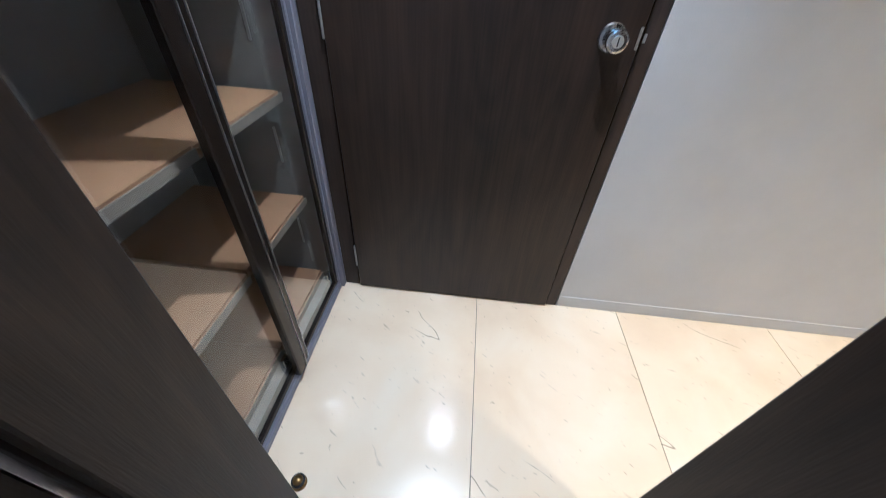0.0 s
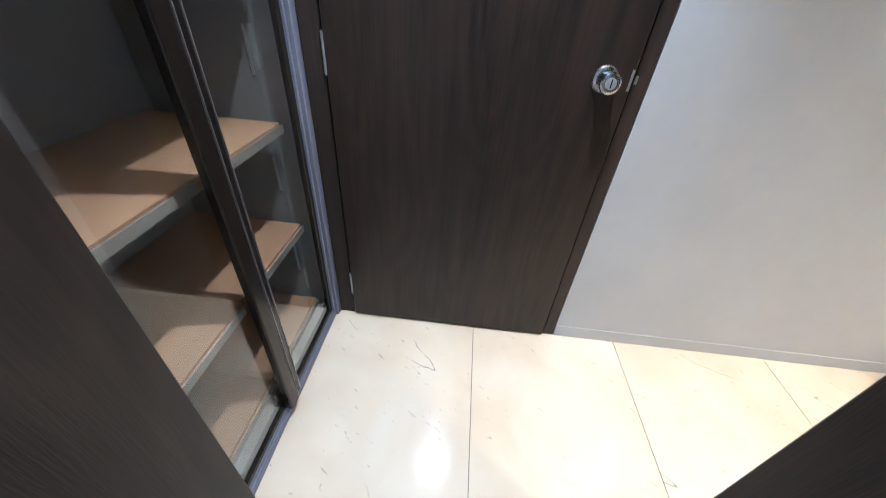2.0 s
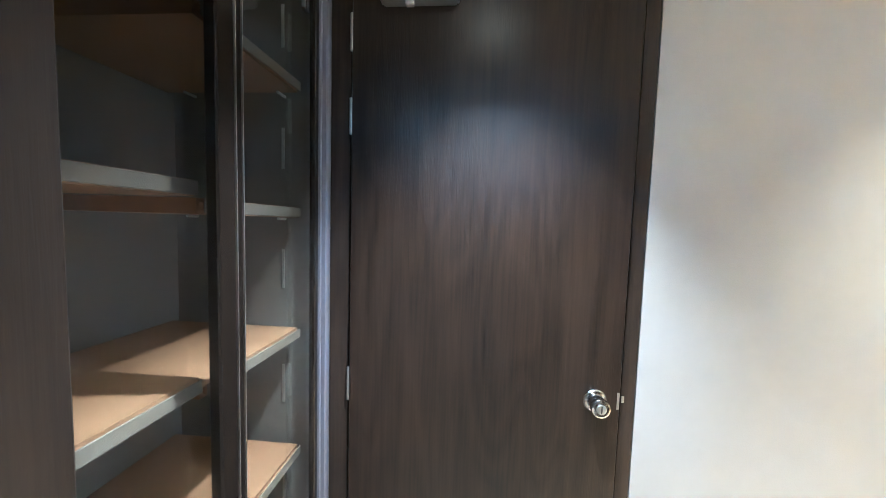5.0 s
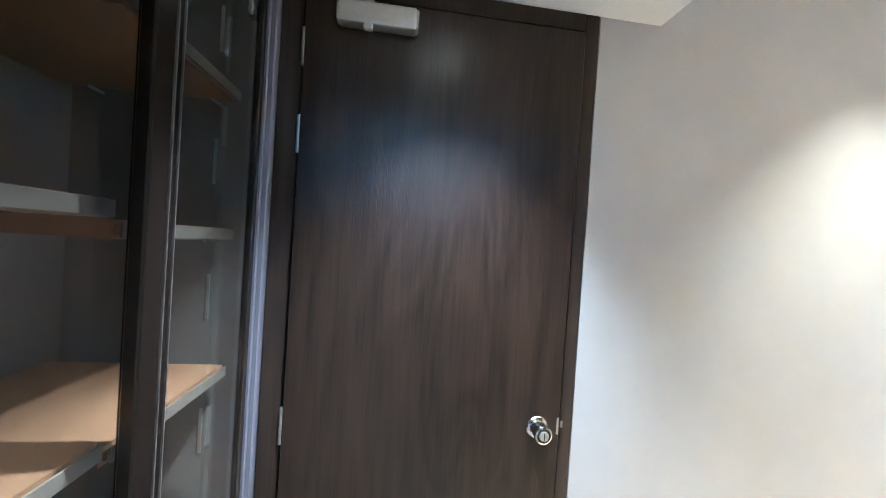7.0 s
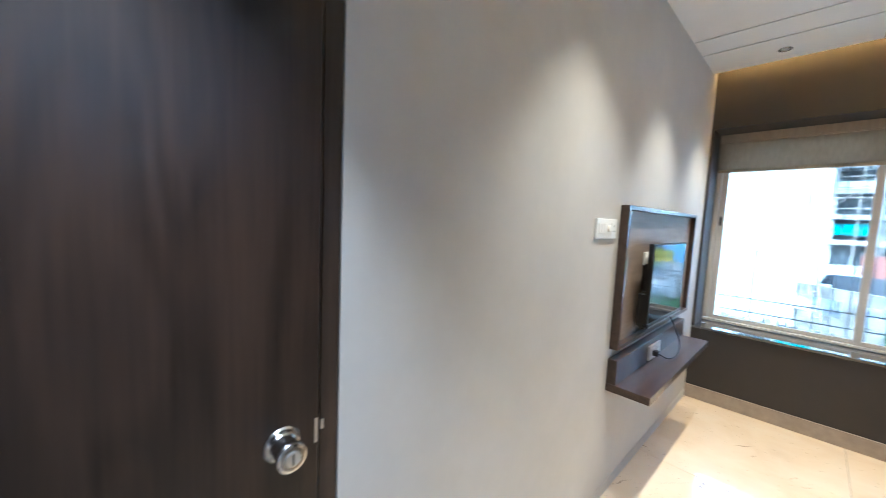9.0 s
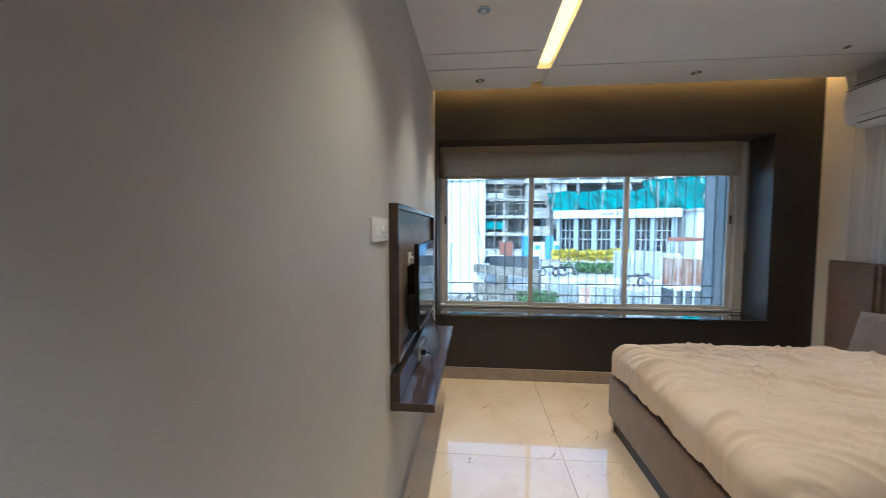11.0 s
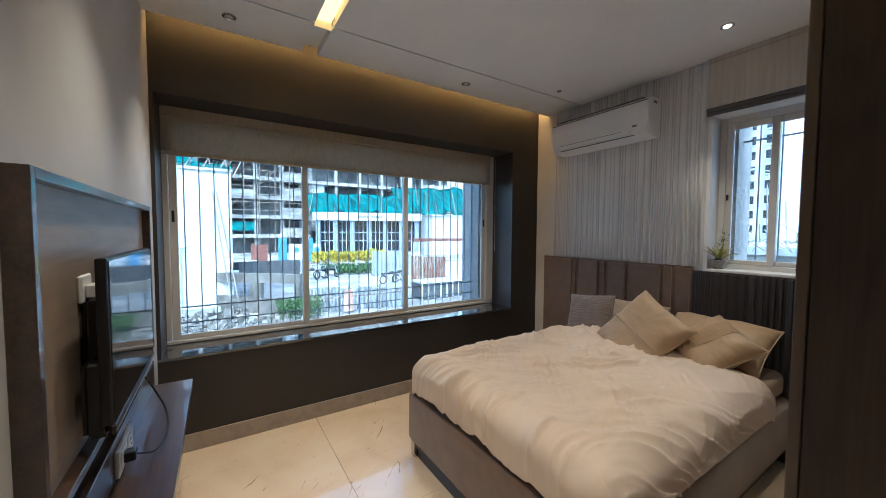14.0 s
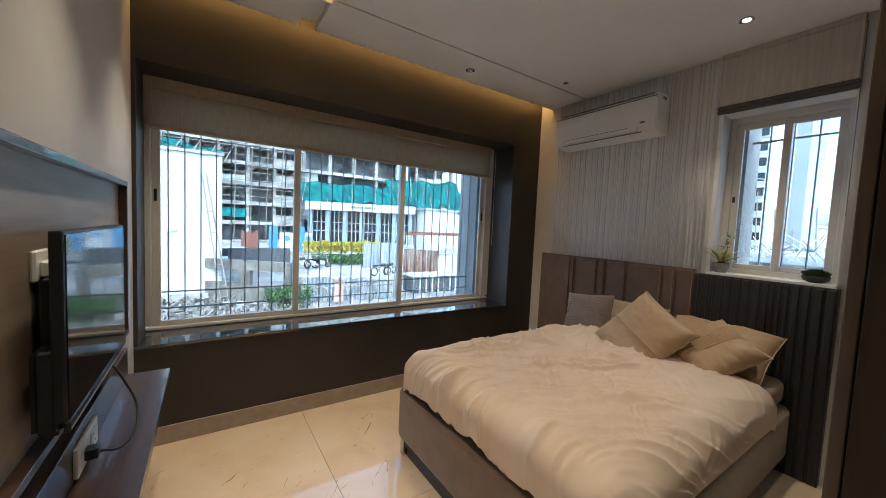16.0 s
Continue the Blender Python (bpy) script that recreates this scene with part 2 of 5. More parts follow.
LAMP_OFF = material("frosted_lamp_lens", (0.55, 0.53, 0.5), 0.25, vary=0.05, scale=(50, 50, 50))


# ---- mesh helpers ----
def box(bm, x0, x1, y0, y1, z0, z1, bevel=0.0, seg=1):
    r = bmesh.ops.create_cube(bm, size=1.0, matrix=Matrix.LocRotScale(
        ((x0 + x1) / 2, (y0 + y1) / 2, (z0 + z1) / 2), None, (x1 - x0, y1 - y0, z1 - z0)))
    if bevel:
        edges = list({e for v in r["verts"] for e in v.link_edges})
        bmesh.ops.bevel(bm, geom=edges, offset=bevel, segments=seg, affect="EDGES", profile=0.6)
    return bm


def rod(bm, a, b, r, r2=None, seg=16):
    a, b = Vector(a), Vector(b)
    d = b - a
    m = Matrix.Translation((a + b) / 2) @ d.to_track_quat("Z", "Y").to_matrix().to_4x4()
    bmesh.ops.create_cone(bm, cap_ends=True, segments=seg, radius1=r, radius2=r if r2 is None else r2,
                          depth=d.length, matrix=m)
    return bm


def lathe(bm, profile, m=None, seg=28):
    """Turn a profile of (radius, height) about z."""
    rings = []
    for r, z in profile:
        rings.append([bm.verts.new((r * math.cos(2 * math.pi * i / seg), r * math.sin(2 * math.pi * i / seg), z)) for i in range(seg)])
    for a, b in zip(rings, rings[1:]):
        for i in range(seg):
            bm.faces.new((a[i], a[(i + 1) % seg], b[(i + 1) % seg], b[i]))
    bm.faces.new(rings[0][::-1])
    bm.faces.new(rings[-1])
    if m is not None:
        bmesh.ops.transform(bm, matrix=m, verts=[v for ring in rings for v in ring])
    return bm


def part(name, bm, mat, parent=None, label="", smooth=False):
    """Link a bmesh as one mesh object under a thing or under a part."""
    bmesh.ops.recalc_face_normals(bm, faces=bm.faces)
    me = bpy.data.meshes.new(name)
    bm.to_mesh(me)
    bm.free()
    me.materials.append(mat)
    if smooth:
        me.polygons.foreach_set("use_smooth", [True] * len(me.polygons))
    ob = new(name, me)
    if parent is not None:
        ob.parent = parent
    if label:
        tagged(ob, label)
    return ob


def thing(name, label, category, group="", kind="", at=(0, 0, 0)):
    e = new(name)
    e.location = at
    e.empty_display_size = 0.1
    return tagged(e, label, category, group, kind)


def B(*a, **k):
    return box(bmesh.new(), *a, **k)


def structure(name, bm, mat, label, category):
    return tagged(part(name, bm, mat), label, category, kind="structure")


# ---- the room's shell ----
W, L, H = 3.31, 4.20, 2.645        # bed wall, window wall, ceiling
SOF, SOF_Y = 2.268, 1.146          # lower ceiling over the entrance
DX0, DX1 = 0.823, 0.972              # entrance wall
NX1, NZ0, NZ1, NY = 2.937, 0.625, 2.25, 4.56   # window niche

floor = structure("floor", B(-0.15, W + 0.2, -1.2, L, -0.15, -0.006), GROUT, "pale grout bed under cream marble floor slabs", "floor")

bm = bmesh.new()
box(bm, -0.15, 0, -0.75, 0.018, 0, 2.9)
box(bm, -0.15, 0, 0.018, 0.944, 2.268, 2.9)
box(bm, -0.15, 0, 0.944, 4.80, 0, 2.9)
# unseen block behind the door, added to stop sky light in its gaps
box(bm, -0.20, -0.12, -0.05, 1.0, 0, 2.3)
structure("wall_west", bm, PAINT, "warm grey papered wall with a door opening", "wall")

bm = bmesh.new()
box(bm, 0.0, NX1, L, 4.62, -0.15, NZ0 - 0.02)
box(bm, 0.0, W + 0.2, L, 4.62, NZ1, 2.9)
box(bm, NX1, W + 0.2, L, 4.62, -0.15, NZ1)
box(bm, 0.0, 0.020, L, 4.50, NZ0, NZ1)
structure("wall_north", bm, ACCENT, "dark taupe window wall with a deep niche", "wall")

W2 = (1.97, 2.575, 1.165, 2.25)    # small window: y0, y1, z0, z1
bm = bmesh.new()
box(bm, W, W + 0.2, W2[1], L, 0, 2.9)
box(bm, W, W + 0.2, 1.0, W2[0], 0, 2.9)
box(bm, W, W + 0.2, W2[0], W2[1], 0, W2[2] - 0.02)
box(bm, W, W + 0.2, W2[0], W2[1], W2[3], 2.9)
structure("wall_east", bm, WHITE_PAINT, "off-white bed wall with a small window opening", "wall")

# entrance wall with its opening, the corridor behind it
bm = bmesh.new()
box(bm, DX0, DX1, -0.75, 0.128, 0, 2.9)
box(bm, DX0, DX1, 0.914, 1.05, 0, 2.9)
box(bm, DX0, DX1, 0.128, 0.914, 2.13, 2.9)
structure("wall_entrance", bm, PAINT, "warm grey wall round the entrance doorway", "wall")
structure("wall_partition", B(DX1, W + 0.2, 1.0, 1.05, 0, 2.9), PAINT, "plain grey partition between corridor and bedroom", "wall")
structure("wall_corridor_south", B(DX1, 2.5, -1.2, -1.05, 0, 2.9), PAINT, "plain grey corridor wall", "wall")
structure("wall_closet_back", B(-0.15, DX0, -0.75, -0.62, 0, 2.9), CARCASS, "grey wall behind the glass cabinet", "wall")
# opened for the added corridor window that lights the door and entrance
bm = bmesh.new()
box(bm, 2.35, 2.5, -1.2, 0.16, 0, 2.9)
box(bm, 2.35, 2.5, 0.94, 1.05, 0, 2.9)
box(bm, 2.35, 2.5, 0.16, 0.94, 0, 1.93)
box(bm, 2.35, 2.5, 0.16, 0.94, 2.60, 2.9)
structure("wall_corridor_east", bm, PAINT, "plain grey corridor end wall with an opening for the added window", "wall")

# ceilings
SLOT = (0.838, 0.943)
G = 0.007
bm = bmesh.new()
for x0, x1 in ((0.0, SLOT[0]), (SLOT[1], W)):
    for y0, y1 in ((SOF_Y, 3.41 - G), (3.41 + G, 3.66 - G), (3.66 + G, 4.06)):
        if x0 > 0.5 and y0 == SOF_Y:
            y1 = 3.66 - G
        if x0 > 0.5 and abs(y0 - 3.41 - G) < 0.001:
            continue
        box(bm, x0, x1, y0, y1, H, H + 0.06)
box(bm, 0, W + 0.2, SOF_Y, 4.62, H + 0.16, H + 0.26)
box(bm, 0, SLOT[0], 3.38, 3.69, H + 0.02, H + 0.06)
box(bm, SLOT[1], W, 3.63, 3.69, H + 0.02, H + 0.06)
box(bm, SLOT[0], SLOT[1], 3.70, 4.06, H + 0.05, H + 0.10)
structure("ceiling", bm, CEILING, "matt white false ceiling with shadow grooves and a light slot", "ceiling")
bm = bmesh.new()
box(bm, 0.0, DX0, -0.75, SOF_Y, SOF, H + 0.26)
structure("ceiling_entrance", bm, CEILING, "lower white ceiling over the entrance", "ceiling")
structure("ceiling_corridor", B(DX0, 2.5, -1.2, 1.05, H, H + 0.26), CEILING, "white corridor ceiling", "ceiling")


# ---- entrance: doorway, closed door, glass cabinet ----
doorway = thing("door_frame", "dark stained wooden lining of the open entrance doorway", "door frame", kind="structure")
for nm, c in (("jamb", (DX0 - 0.004, DX1 + 0.004, 0.128, 0.158, 0, 2.13)), ("jamb", (DX0 - 0.004, DX1 + 0.004, 0.884, 0.914, 0, 2.13)),
              ("head", (DX0 - 0.004, DX1 + 0.004, 0.158, 0.884, 2.10, 2.13))):
    part(nm, B(*c, bevel=0.003), WOOD, doorway)
for y0, y1 in ((0.050, 0.127), (0.915, 0.990)):
    part("architrave", B(DX1 + 0.0005, DX1 + 0.010, y0, y1, 0, 2.17, bevel=0.002), WOOD, doorway)

entry_leaf = thing("entrance_door", "open dark brown wooden door leaf swung back into the corridor", "door")
part("leaf", B(0.988, 1.72, 0.075, 0.115, 0.01, 2.09, bevel=0.003), WOOD, entry_leaf)
for z in (0.25, 1.05, 1.85):
    part("hinge", rod(bmesh.new(), (0.98, 0.118, z), (0.98, 0.118, z + 0.1), 0.006), SATIN, entry_leaf, "steel butt hinge")

bm = bmesh.new()
box(bm, DX0 - 0.002, DX1 + 0.02, 0.158, 0.884, -0.005, 0.006, bevel=0.002)
tagged(part("threshold", bm, GRANITE), "polished black granite threshold in the doorway", "threshold", kind="structure")

stop = thing("door_stopper", "small round aged brass stopper fixed to the marble floor", "door stopper")
st = (0.772, 0.124)
part("base", lathe(bmesh.new(), [(0.021, 0.0), (0.021, 0.006), (0.018, 0.010), (0.006, 0.011)], Matrix.Translation((*st, 0))), BRASS, stop, smooth=True)
part("dome", lathe(bmesh.new(), [(0.014, 0.009), (0.016, 0.018), (0.013, 0.028), (0.004, 0.032)], Matrix.Translation((*st, 0))), BRASS, stop, smooth=True)
part("rubber_ring", lathe(bmesh.new(), [(0.0165, 0.014), (0.019, 0.017), (0.019, 0.021), (0.0165, 0.024)], Matrix.Translation((*st, 0))), BLACK, stop, "black rubber ring", smooth=True)

door = thing("door_1", "closed dark wood-grain door with a round lock in its frame", "door", kind="structure")
part("frame_post", B(-0.10, 0.003, 0.016, 0.078, 0, SOF, bevel=0.002), WOOD, door)
part("frame_post", B(-0.10, 0.003, 0.898, 0.940, 0, SOF, bevel=0.002), WOOD, door)
part("frame_head", B(-0.10, 0.003, 0.078, 0.898, 2.215, SOF, bevel=0.002), WOOD, door)
part("leaf", B(-0.020, 0.016, 0.084, 0.893, 0.006, 2.205, bevel=0.0025), WOOD_DOOR, door)
for z in (0.121, 0.955, 1.766, 2.005):
    hb = rod(bmesh.new(), (0.0085, 0.081, z), (0.0085, 0.081, z + 0.105), 0.0052)
    h = part("hinge", hb, SATIN, door, "satin steel butt hinge")
    for k in (0.0, 0.021, 0.042, 0.063, 0.084):
        part("knuckle", rod(bmesh.new(), (0.0085, 0.081, z + k + 0.001), (0.0085, 0.081, z + k + 0.020), 0.0062), SATIN, h)
KN = Matrix.Translation((0.016, 0.822, 1.008)) @ pose(0, 0, 0, 0, 90, 0) @ Matrix.Diagonal((1, 1, 0.72, 1))
lock = part("lock_knob", lathe(bmesh.new(), [(0.034, 0.0), (0.034, 0.004), (0.031, 0.009), (0.024, 0.011), (0.0235, 0.020), (0.022, 0.040),
                                             (0.0225, 0.050), (0.026, 0.054), (0.027, 0.066), (0.0255, 0.073), (0.021, 0.075)], KN), CHROME, door, "chrome cylindrical lock knob", smooth=False)
part("key_cylinder", lathe(bmesh.new(), [(0.0135, 0.0745), (0.0135, 0.078), (0.012, 0.079)], KN), SATIN, lock)
part("keyhole", B(0.0715, 0.0738, 0.8206, 0.8234, 0.998, 1.018), BLACK, lock)
part("latch_plate", B(0.0155, 0.0175, 0.884, 0.8905, 0.985, 1.035), SATIN, door, "steel latch plate")
part("latch_plate", B(0.0025, 0.0045, 0.902, 0.909, 1.000, 1.020), SATIN, door, "steel strike plate")

closer = thing("door_closer", "silver hydraulic closer screwed to the dark door", "door closer")
part("body", B(0.016, 0.056, 0.175, 0.385, 2.118, 2.178, bevel=0.008, seg=2), SATIN, closer)
for y0, y1 in ((0.170, 0.177), (0.383, 0.390)):
    part("end_cap", B(0.018, 0.054, y0, y1, 2.122, 2.174, bevel=0.003), SATIN, closer)
part("pivot", rod(bmesh.new(), (0.045, 0.255, 2.178), (0.045, 0.255, 2.198), 0.012), SATIN, closer)
part("arm", B(0.036, 0.054, 0.243, 0.267, 2.105, 2.20, bevel=0.003), SATIN, closer)
arm = part("arm", B(-0.009, 0.009, 0.0, 0.17, 0, 0.006), SATIN, closer)
arm.matrix_world = pose(0.046, 0.255, 2.198, 0, 0, -38)

# glass-fronted cabinet beside the door
cab = thing("glass_cabinet", "tall built-in display cabinet with empty tan shelves behind framed glass doors", "cabinet")
CX1, CB = DX0, -0.47
part("back", B(0, CX1, CB - 0.018, CB, 0, SOF), CARCASS, cab)
part("side", B(0.0005, 0.02, CB, -0.022, 0, SOF), CARCASS, cab)
part("side", B(CX1 - 0.02, CX1 - 0.0005, CB, -0.022, 0, SOF), CARCASS, cab)
part("plinth", B(0.02, CX1 - 0.02, CB, -0.03, 0, 0.075), CARCASS, cab)
for x0, x1, z in [(0.045, 0.428, z) for z in (0.105, 0.468, 0.821, 1.187, 1.545, 1.903)] + \
        [(0.432, CX1 - 0.022, z) for z in (0.105, 0.458, 0.824, 1.203, 1.577, 1.935)]:
    bm = box(bmesh.new(), x0, x1, CB + 0.002, -0.062, z - 0.030, z)
    bmesh.ops.bevel(bm, geom=[e for e in bm.edges if all(v.co.y > -0.07 for v in e.verts)], offset=0.008, segments=2, affect="EDGES")
    sh = part("shelf", bm, LAMINATE, cab, "tan laminate shelf")
    part("edge_band", B(x0 + 0.001, x1 - 0.009, -0.0625, -0.0595, z - 0.028, z - 0.002, bevel=0.001), LIPPING, sh, "grey-beige edge band")
    for y in (-0.12, -0.40) if x0 < 0.1 else ():
        part("shelf_peg", rod(bmesh.new(), (0.0205, y, z - 0.034), (0.062, y, z - 0.034), 0.004, seg=8), SATIN, sh)
for z in (0.29, 0.64, 1.0, 1.36, 1.72, 2.07):
    part("shelf_standard", B(0.0205, 0.023, -0.13, -0.122, z - 0.06, z + 0.06), SATIN, cab, "slim metal shelf standard")
# fixed outer profiles, bottom track
part("edge_profile", B(0.0, 0.030, -0.022, 0.0155, 0.0, SOF, bevel=0.003), ALU, cab, "grey aluminium edge profile")
part("edge_profile", B(0.0305, 0.040, -0.022, 0.002, 0.03, SOF, bevel=0.002), ALU, cab)
part("bottom_track", B(0.030, CX1, -0.030, 0.004, 0.0, 0.026, bevel=0.003), ALU, cab, "grey aluminium floor track")
part("bottom_track", B(0.040, CX1, -0.024, -0.004, 0.026, 0.036), ALU, cab)
part("top_track", B(0.028, CX1, -0.030, 0.004, SOF - 0.03, SOF), ALU, cab)


def glass_door(x0, x1, stile_left):
    d = part("glass_door", B(x0 + 0.002, x1 - 0.002, -0.020, -0.014, 0.045, SOF - 0.035), CAB_GLASS, cab, "clear glass door pane")
    d.visible_shadow = False
    for a, b in ((x0, x0 + 0.020), (x1 - 0.020, x1)):
        part("stile", B(a, b, -0.026, -0.004, 0.040, SOF - 0.032, bevel=0.0025), BRONZE, d, "dark bronze stile")
    for z0, z1 in ((0.038, 0.056), (SOF - 0.052, SOF - 0.034)):
        part("rail", B(x0 + 0.020, x1 - 0.020, -0.025, -0.006, z0, z1, bevel=0.002), BRONZE, d)
    for z in (0.10, 2.1):
        xx = x0 + 0.030 if stile_left else x1 - 0.030
        hg = part("hinge_plate", B(xx - 0.016, xx + 0.016, -0.040, -0.026, z - 0.02, z + 0.02, bevel=0.003), CHROME, d, "small chrome hinge")
        part("hinge_screw", rod(bmesh.new(), (xx, -0.0245, z), (xx, -0.044, z), 0.006, seg=10), CHROME, hg)
    return d


glass_door(0.042, 0.420, True)
glass_door(0.440, CX1 - 0.004, True)
part("post", B(0.424, 0.436, -0.028, 0.0, 0.036, SOF - 0.03, bevel=0.002), BLACK, cab, "black shadow-gap profile")
part("handle_profile", B(0.436, 0.482, -0.006, 0.018, 0.038, SOF - 0.032, bevel=0.004), BRONZE, cab, "long bronze pull profile")
part("bead", B(0.4338, 0.4358, -0.004, 0.0192, 0.038, SOF - 0.032), SATIN, cab, "thin bright metal bead")
part("bead", B(0.3995, 0.4015, -0.006, 0.0092, 0.038, SOF - 0.032), SATIN, cab, "thin bright metal bead")
part("handle_profile", B(0.402, 0.424, -0.004, 0.008, 0.038, SOF - 0.032, bevel=0.003), BRONZE, cab)

# high corridor window, unseen, added to give the door its cool reflection
cw = thing("window_3", "small high corridor window, unseen, added to reflect in the closed door", "window", kind="structure")
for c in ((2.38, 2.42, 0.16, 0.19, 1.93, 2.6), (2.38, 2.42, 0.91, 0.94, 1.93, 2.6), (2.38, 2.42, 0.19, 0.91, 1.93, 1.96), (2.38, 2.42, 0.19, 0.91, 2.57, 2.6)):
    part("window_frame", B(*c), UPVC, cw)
pn = part("pane", B(2.397, 2.403, 0.185, 0.915, 1.955, 2.575), GLASS, cw, "glass pane tinted to dim the added window")
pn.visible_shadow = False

# ---- west wall: switch plate, panel, television, ledge ----
sw = thing("switch_plate", "white modular switch plate on the grey wall", "switch")
part("plate", B(0, 0.010, 2.13, 2.354, 1.377, 1.468, bevel=0.004, seg=2), PLASTIC_W, sw)
for i in range(3):
    y = 2.147 + i * 0.028
    part("rocker", B(0.010, 0.0135, y, y + 0.024, 1.40, 1.447, bevel=0.0015), PLASTIC_W, sw)
part("fan_dial", lathe(bmesh.new(), [(0.016, 0), (0.015, 0.008), (0.011, 0.010)], Matrix.Translation((0.010, 2.258, 1.424)) @ pose(0, 0, 0, 0, 90, 0)), PLASTIC_W, sw)
part("socket_module", B(0.010, 0.0125, 2.285, 2.342, 1.395, 1.452, bevel=0.001), PLASTIC_W, sw)
for y, z in ((2.300, 1.412), (2.326, 1.412), (2.313, 1.436)):
    part("pin_hole", rod(bmesh.new(), (0.012, y, z), (0.0130, y, z), 0.0035, seg=10), BLACK, sw)

PY0, PY1, PZ0, PZ1 = 2.41, 3.776, 0.822, 1.541
panel = thing("tv_panel", "dark walnut framed wall panel behind the television", "wall panel")
part("back_panel", B(0, 0.012, PY0 + 0.02, PY1 - 0.02, PZ0 + 0.02, PZ1 - 0.02), PANEL_BACK, panel)
for c in ((0, 0.042, PY0, PY0 + 0.022, PZ0, PZ1), (0, 0.042, PY1 - 0.022, PY1, PZ0, PZ1),
          (0, 0.042, PY0 + 0.022, PY1 - 0.022, PZ1 - 0.022, PZ1), (0, 0.042, PY0 + 0.022, PY1 - 0.022, PZ0, PZ0 + 0.022)):
    part("frame_member", B(*c, bevel=0.0015), WOOD_Y, panel)

ledge = thing("wall_ledge", "dark walnut L-shaped wall shelf under the television", "shelf")
LY0, LY1 = 2.405, 3.70
part("back_board", B(0, 0.046, LY0, LY1, 0.646, 0.772, bevel=0.0015), WOOD_Y, ledge)
part("shelf_board", B(0, 0.203, LY0, LY1, 0.607, 0.645, bevel=0.0015), WOOD_Y, ledge)

sk = thing("socket_plate", "white power socket plate with a plug in it", "socket")
part("plate", B(0.046, 0.058, 2.88, 3.09, 0.655, 0.740, bevel=0.004, seg=2), PLASTIC_W, sk)
for i in range(2):
    part("socket_module", B(0.058, 0.061, 2.905 + i * 0.09, 2.965 + i * 0.09, 0.672, 0.724, bevel=0.001), PLASTIC_W, sk)
    for dy, dz in ((0.017, 0.685), (0.043, 0.685), (0.03, 0.709)):
        part("pin_hole", rod(bmesh.new(), (0.0605, 2.905 + i * 0.09 + dy, dz), (0.0618, 2.905 + i * 0.09 + dy, dz), 0.0035, seg=8), BLACK, sk)
part("plug", B(0.061, 0.092, 2.915, 2.952, 0.682, 0.714, bevel=0.006, seg=2), BLACK, sk, "black moulded plug")

cu = bpy.data.curves.new("power_cable", "CURVE")
cu.dimensions, cu.bevel_depth, cu.bevel_resolution = "3D", 0.0035, 3
sp = cu.splines.new("BEZIER")
pts = [(0.09, 2.93, 0.698), (0.135, 2.98, 0.672), (0.155, 3.10, 0.72), (0.115, 3.13, 0.83), (0.075, 3.10, 0.925)]
sp.bezier_points.add(len(pts) - 1)
for bp_, c in zip(sp.bezier_points, pts):
    bp_.co = c
    bp_.handle_left_type = bp_.handle_right_type = "AUTO"
cu.materials.append(BLACK)
tagged(new("power_cable", cu), "thin black cable hanging from the television to its plug", "cable")

tv = thing("television", "black flat television on a wall bracket", "television")
TY0, TY1, TZ0, TZ1 = 2.645, 3.30, 0.905, 1.352
part("cabinet", B(0.070, 0.094, TY0, TY1, TZ0 + 0.02, TZ1, bevel=0.005, seg=2), BLACK, tv)
bm = box(bmesh.new(), 0.034, 0.090, TY0 + 0.004, TY1 - 0.004, TZ0 - 0.012, TZ0 + 0.19)
bmesh.ops.bevel(bm, geom=list(bm.edges), offset=0.014, segments=3, affect="EDGES")
part("rear_housing", bm, BLACK, tv)
part("bezel", B(0.088, 0.099, TY0, TY1, TZ0 - 0.004, TZ0 + 0.022, bevel=0.003), BLACK, tv, "glossy black lower bezel")
part("trim_line", B(0.0985, 0.1000, TY0 + 0.004, TY1 - 0.004, TZ0 + 0.001, TZ0 + 0.005), SATIN, tv, "thin bright trim line")
part("screen", B(0.094, 0.0965, TY0 + 0.008, TY1 - 0.008, TZ0 + 0.024, TZ1 - 0.008), SCREEN, tv, "switched-off glossy black screen")
part("wall_bracket", B(0.012, 0.022, 2.78, 2.98, 1.03, 1.25, bevel=0.002), BLACK, tv)
part("bracket_arm", B(0.022, 0.070, 2.84, 2.90, 1.08, 1.20, bevel=0.004), BLACK, tv)
part("connector_box", B(0.040, 0.070, 2.70, 2.76, 1.06, 1.24, bevel=0.004), BLACK, tv)

s2 = thing("wall_socket", "small white socket on the walnut panel", "socket")
part("plate", B(0.012, 0.022, 2.755, 2.845, 1.225, 1.300, bevel=0.004), PLASTIC_W, s2)
part("adapter", B(0.022, 0.050, 2.775, 2.815, 1.235, 1.275, bevel=0.005), PLASTIC_W, s2)

for nm, c, lab in (("baseboard_north", (0.0, W, L - 0.012, L, 0, 0.112), "beige stone skirting below the dark wall"),
                   ("baseboard_west", (0.0, 0.004, 0.946, L - 0.012, 0, 0.060), "flush pale skirting on the grey wall"),
                   ("baseboard_east", (W - 0.012, W, 1.05, 1.90, 0, 0.088), "beige stone skirting below the bed wall")):
    structure(nm, B(*c, bevel=0.0015), PAINT if "west" in nm else SKIRT, lab, "skirting")

# ---- window wall ----
structure("sill_1", B(0.0, NX1, L - 0.012, NY - 0.01, NZ0 - 0.02, NZ0, bevel=0.003), GRANITE, "polished black granite window seat", "sill")

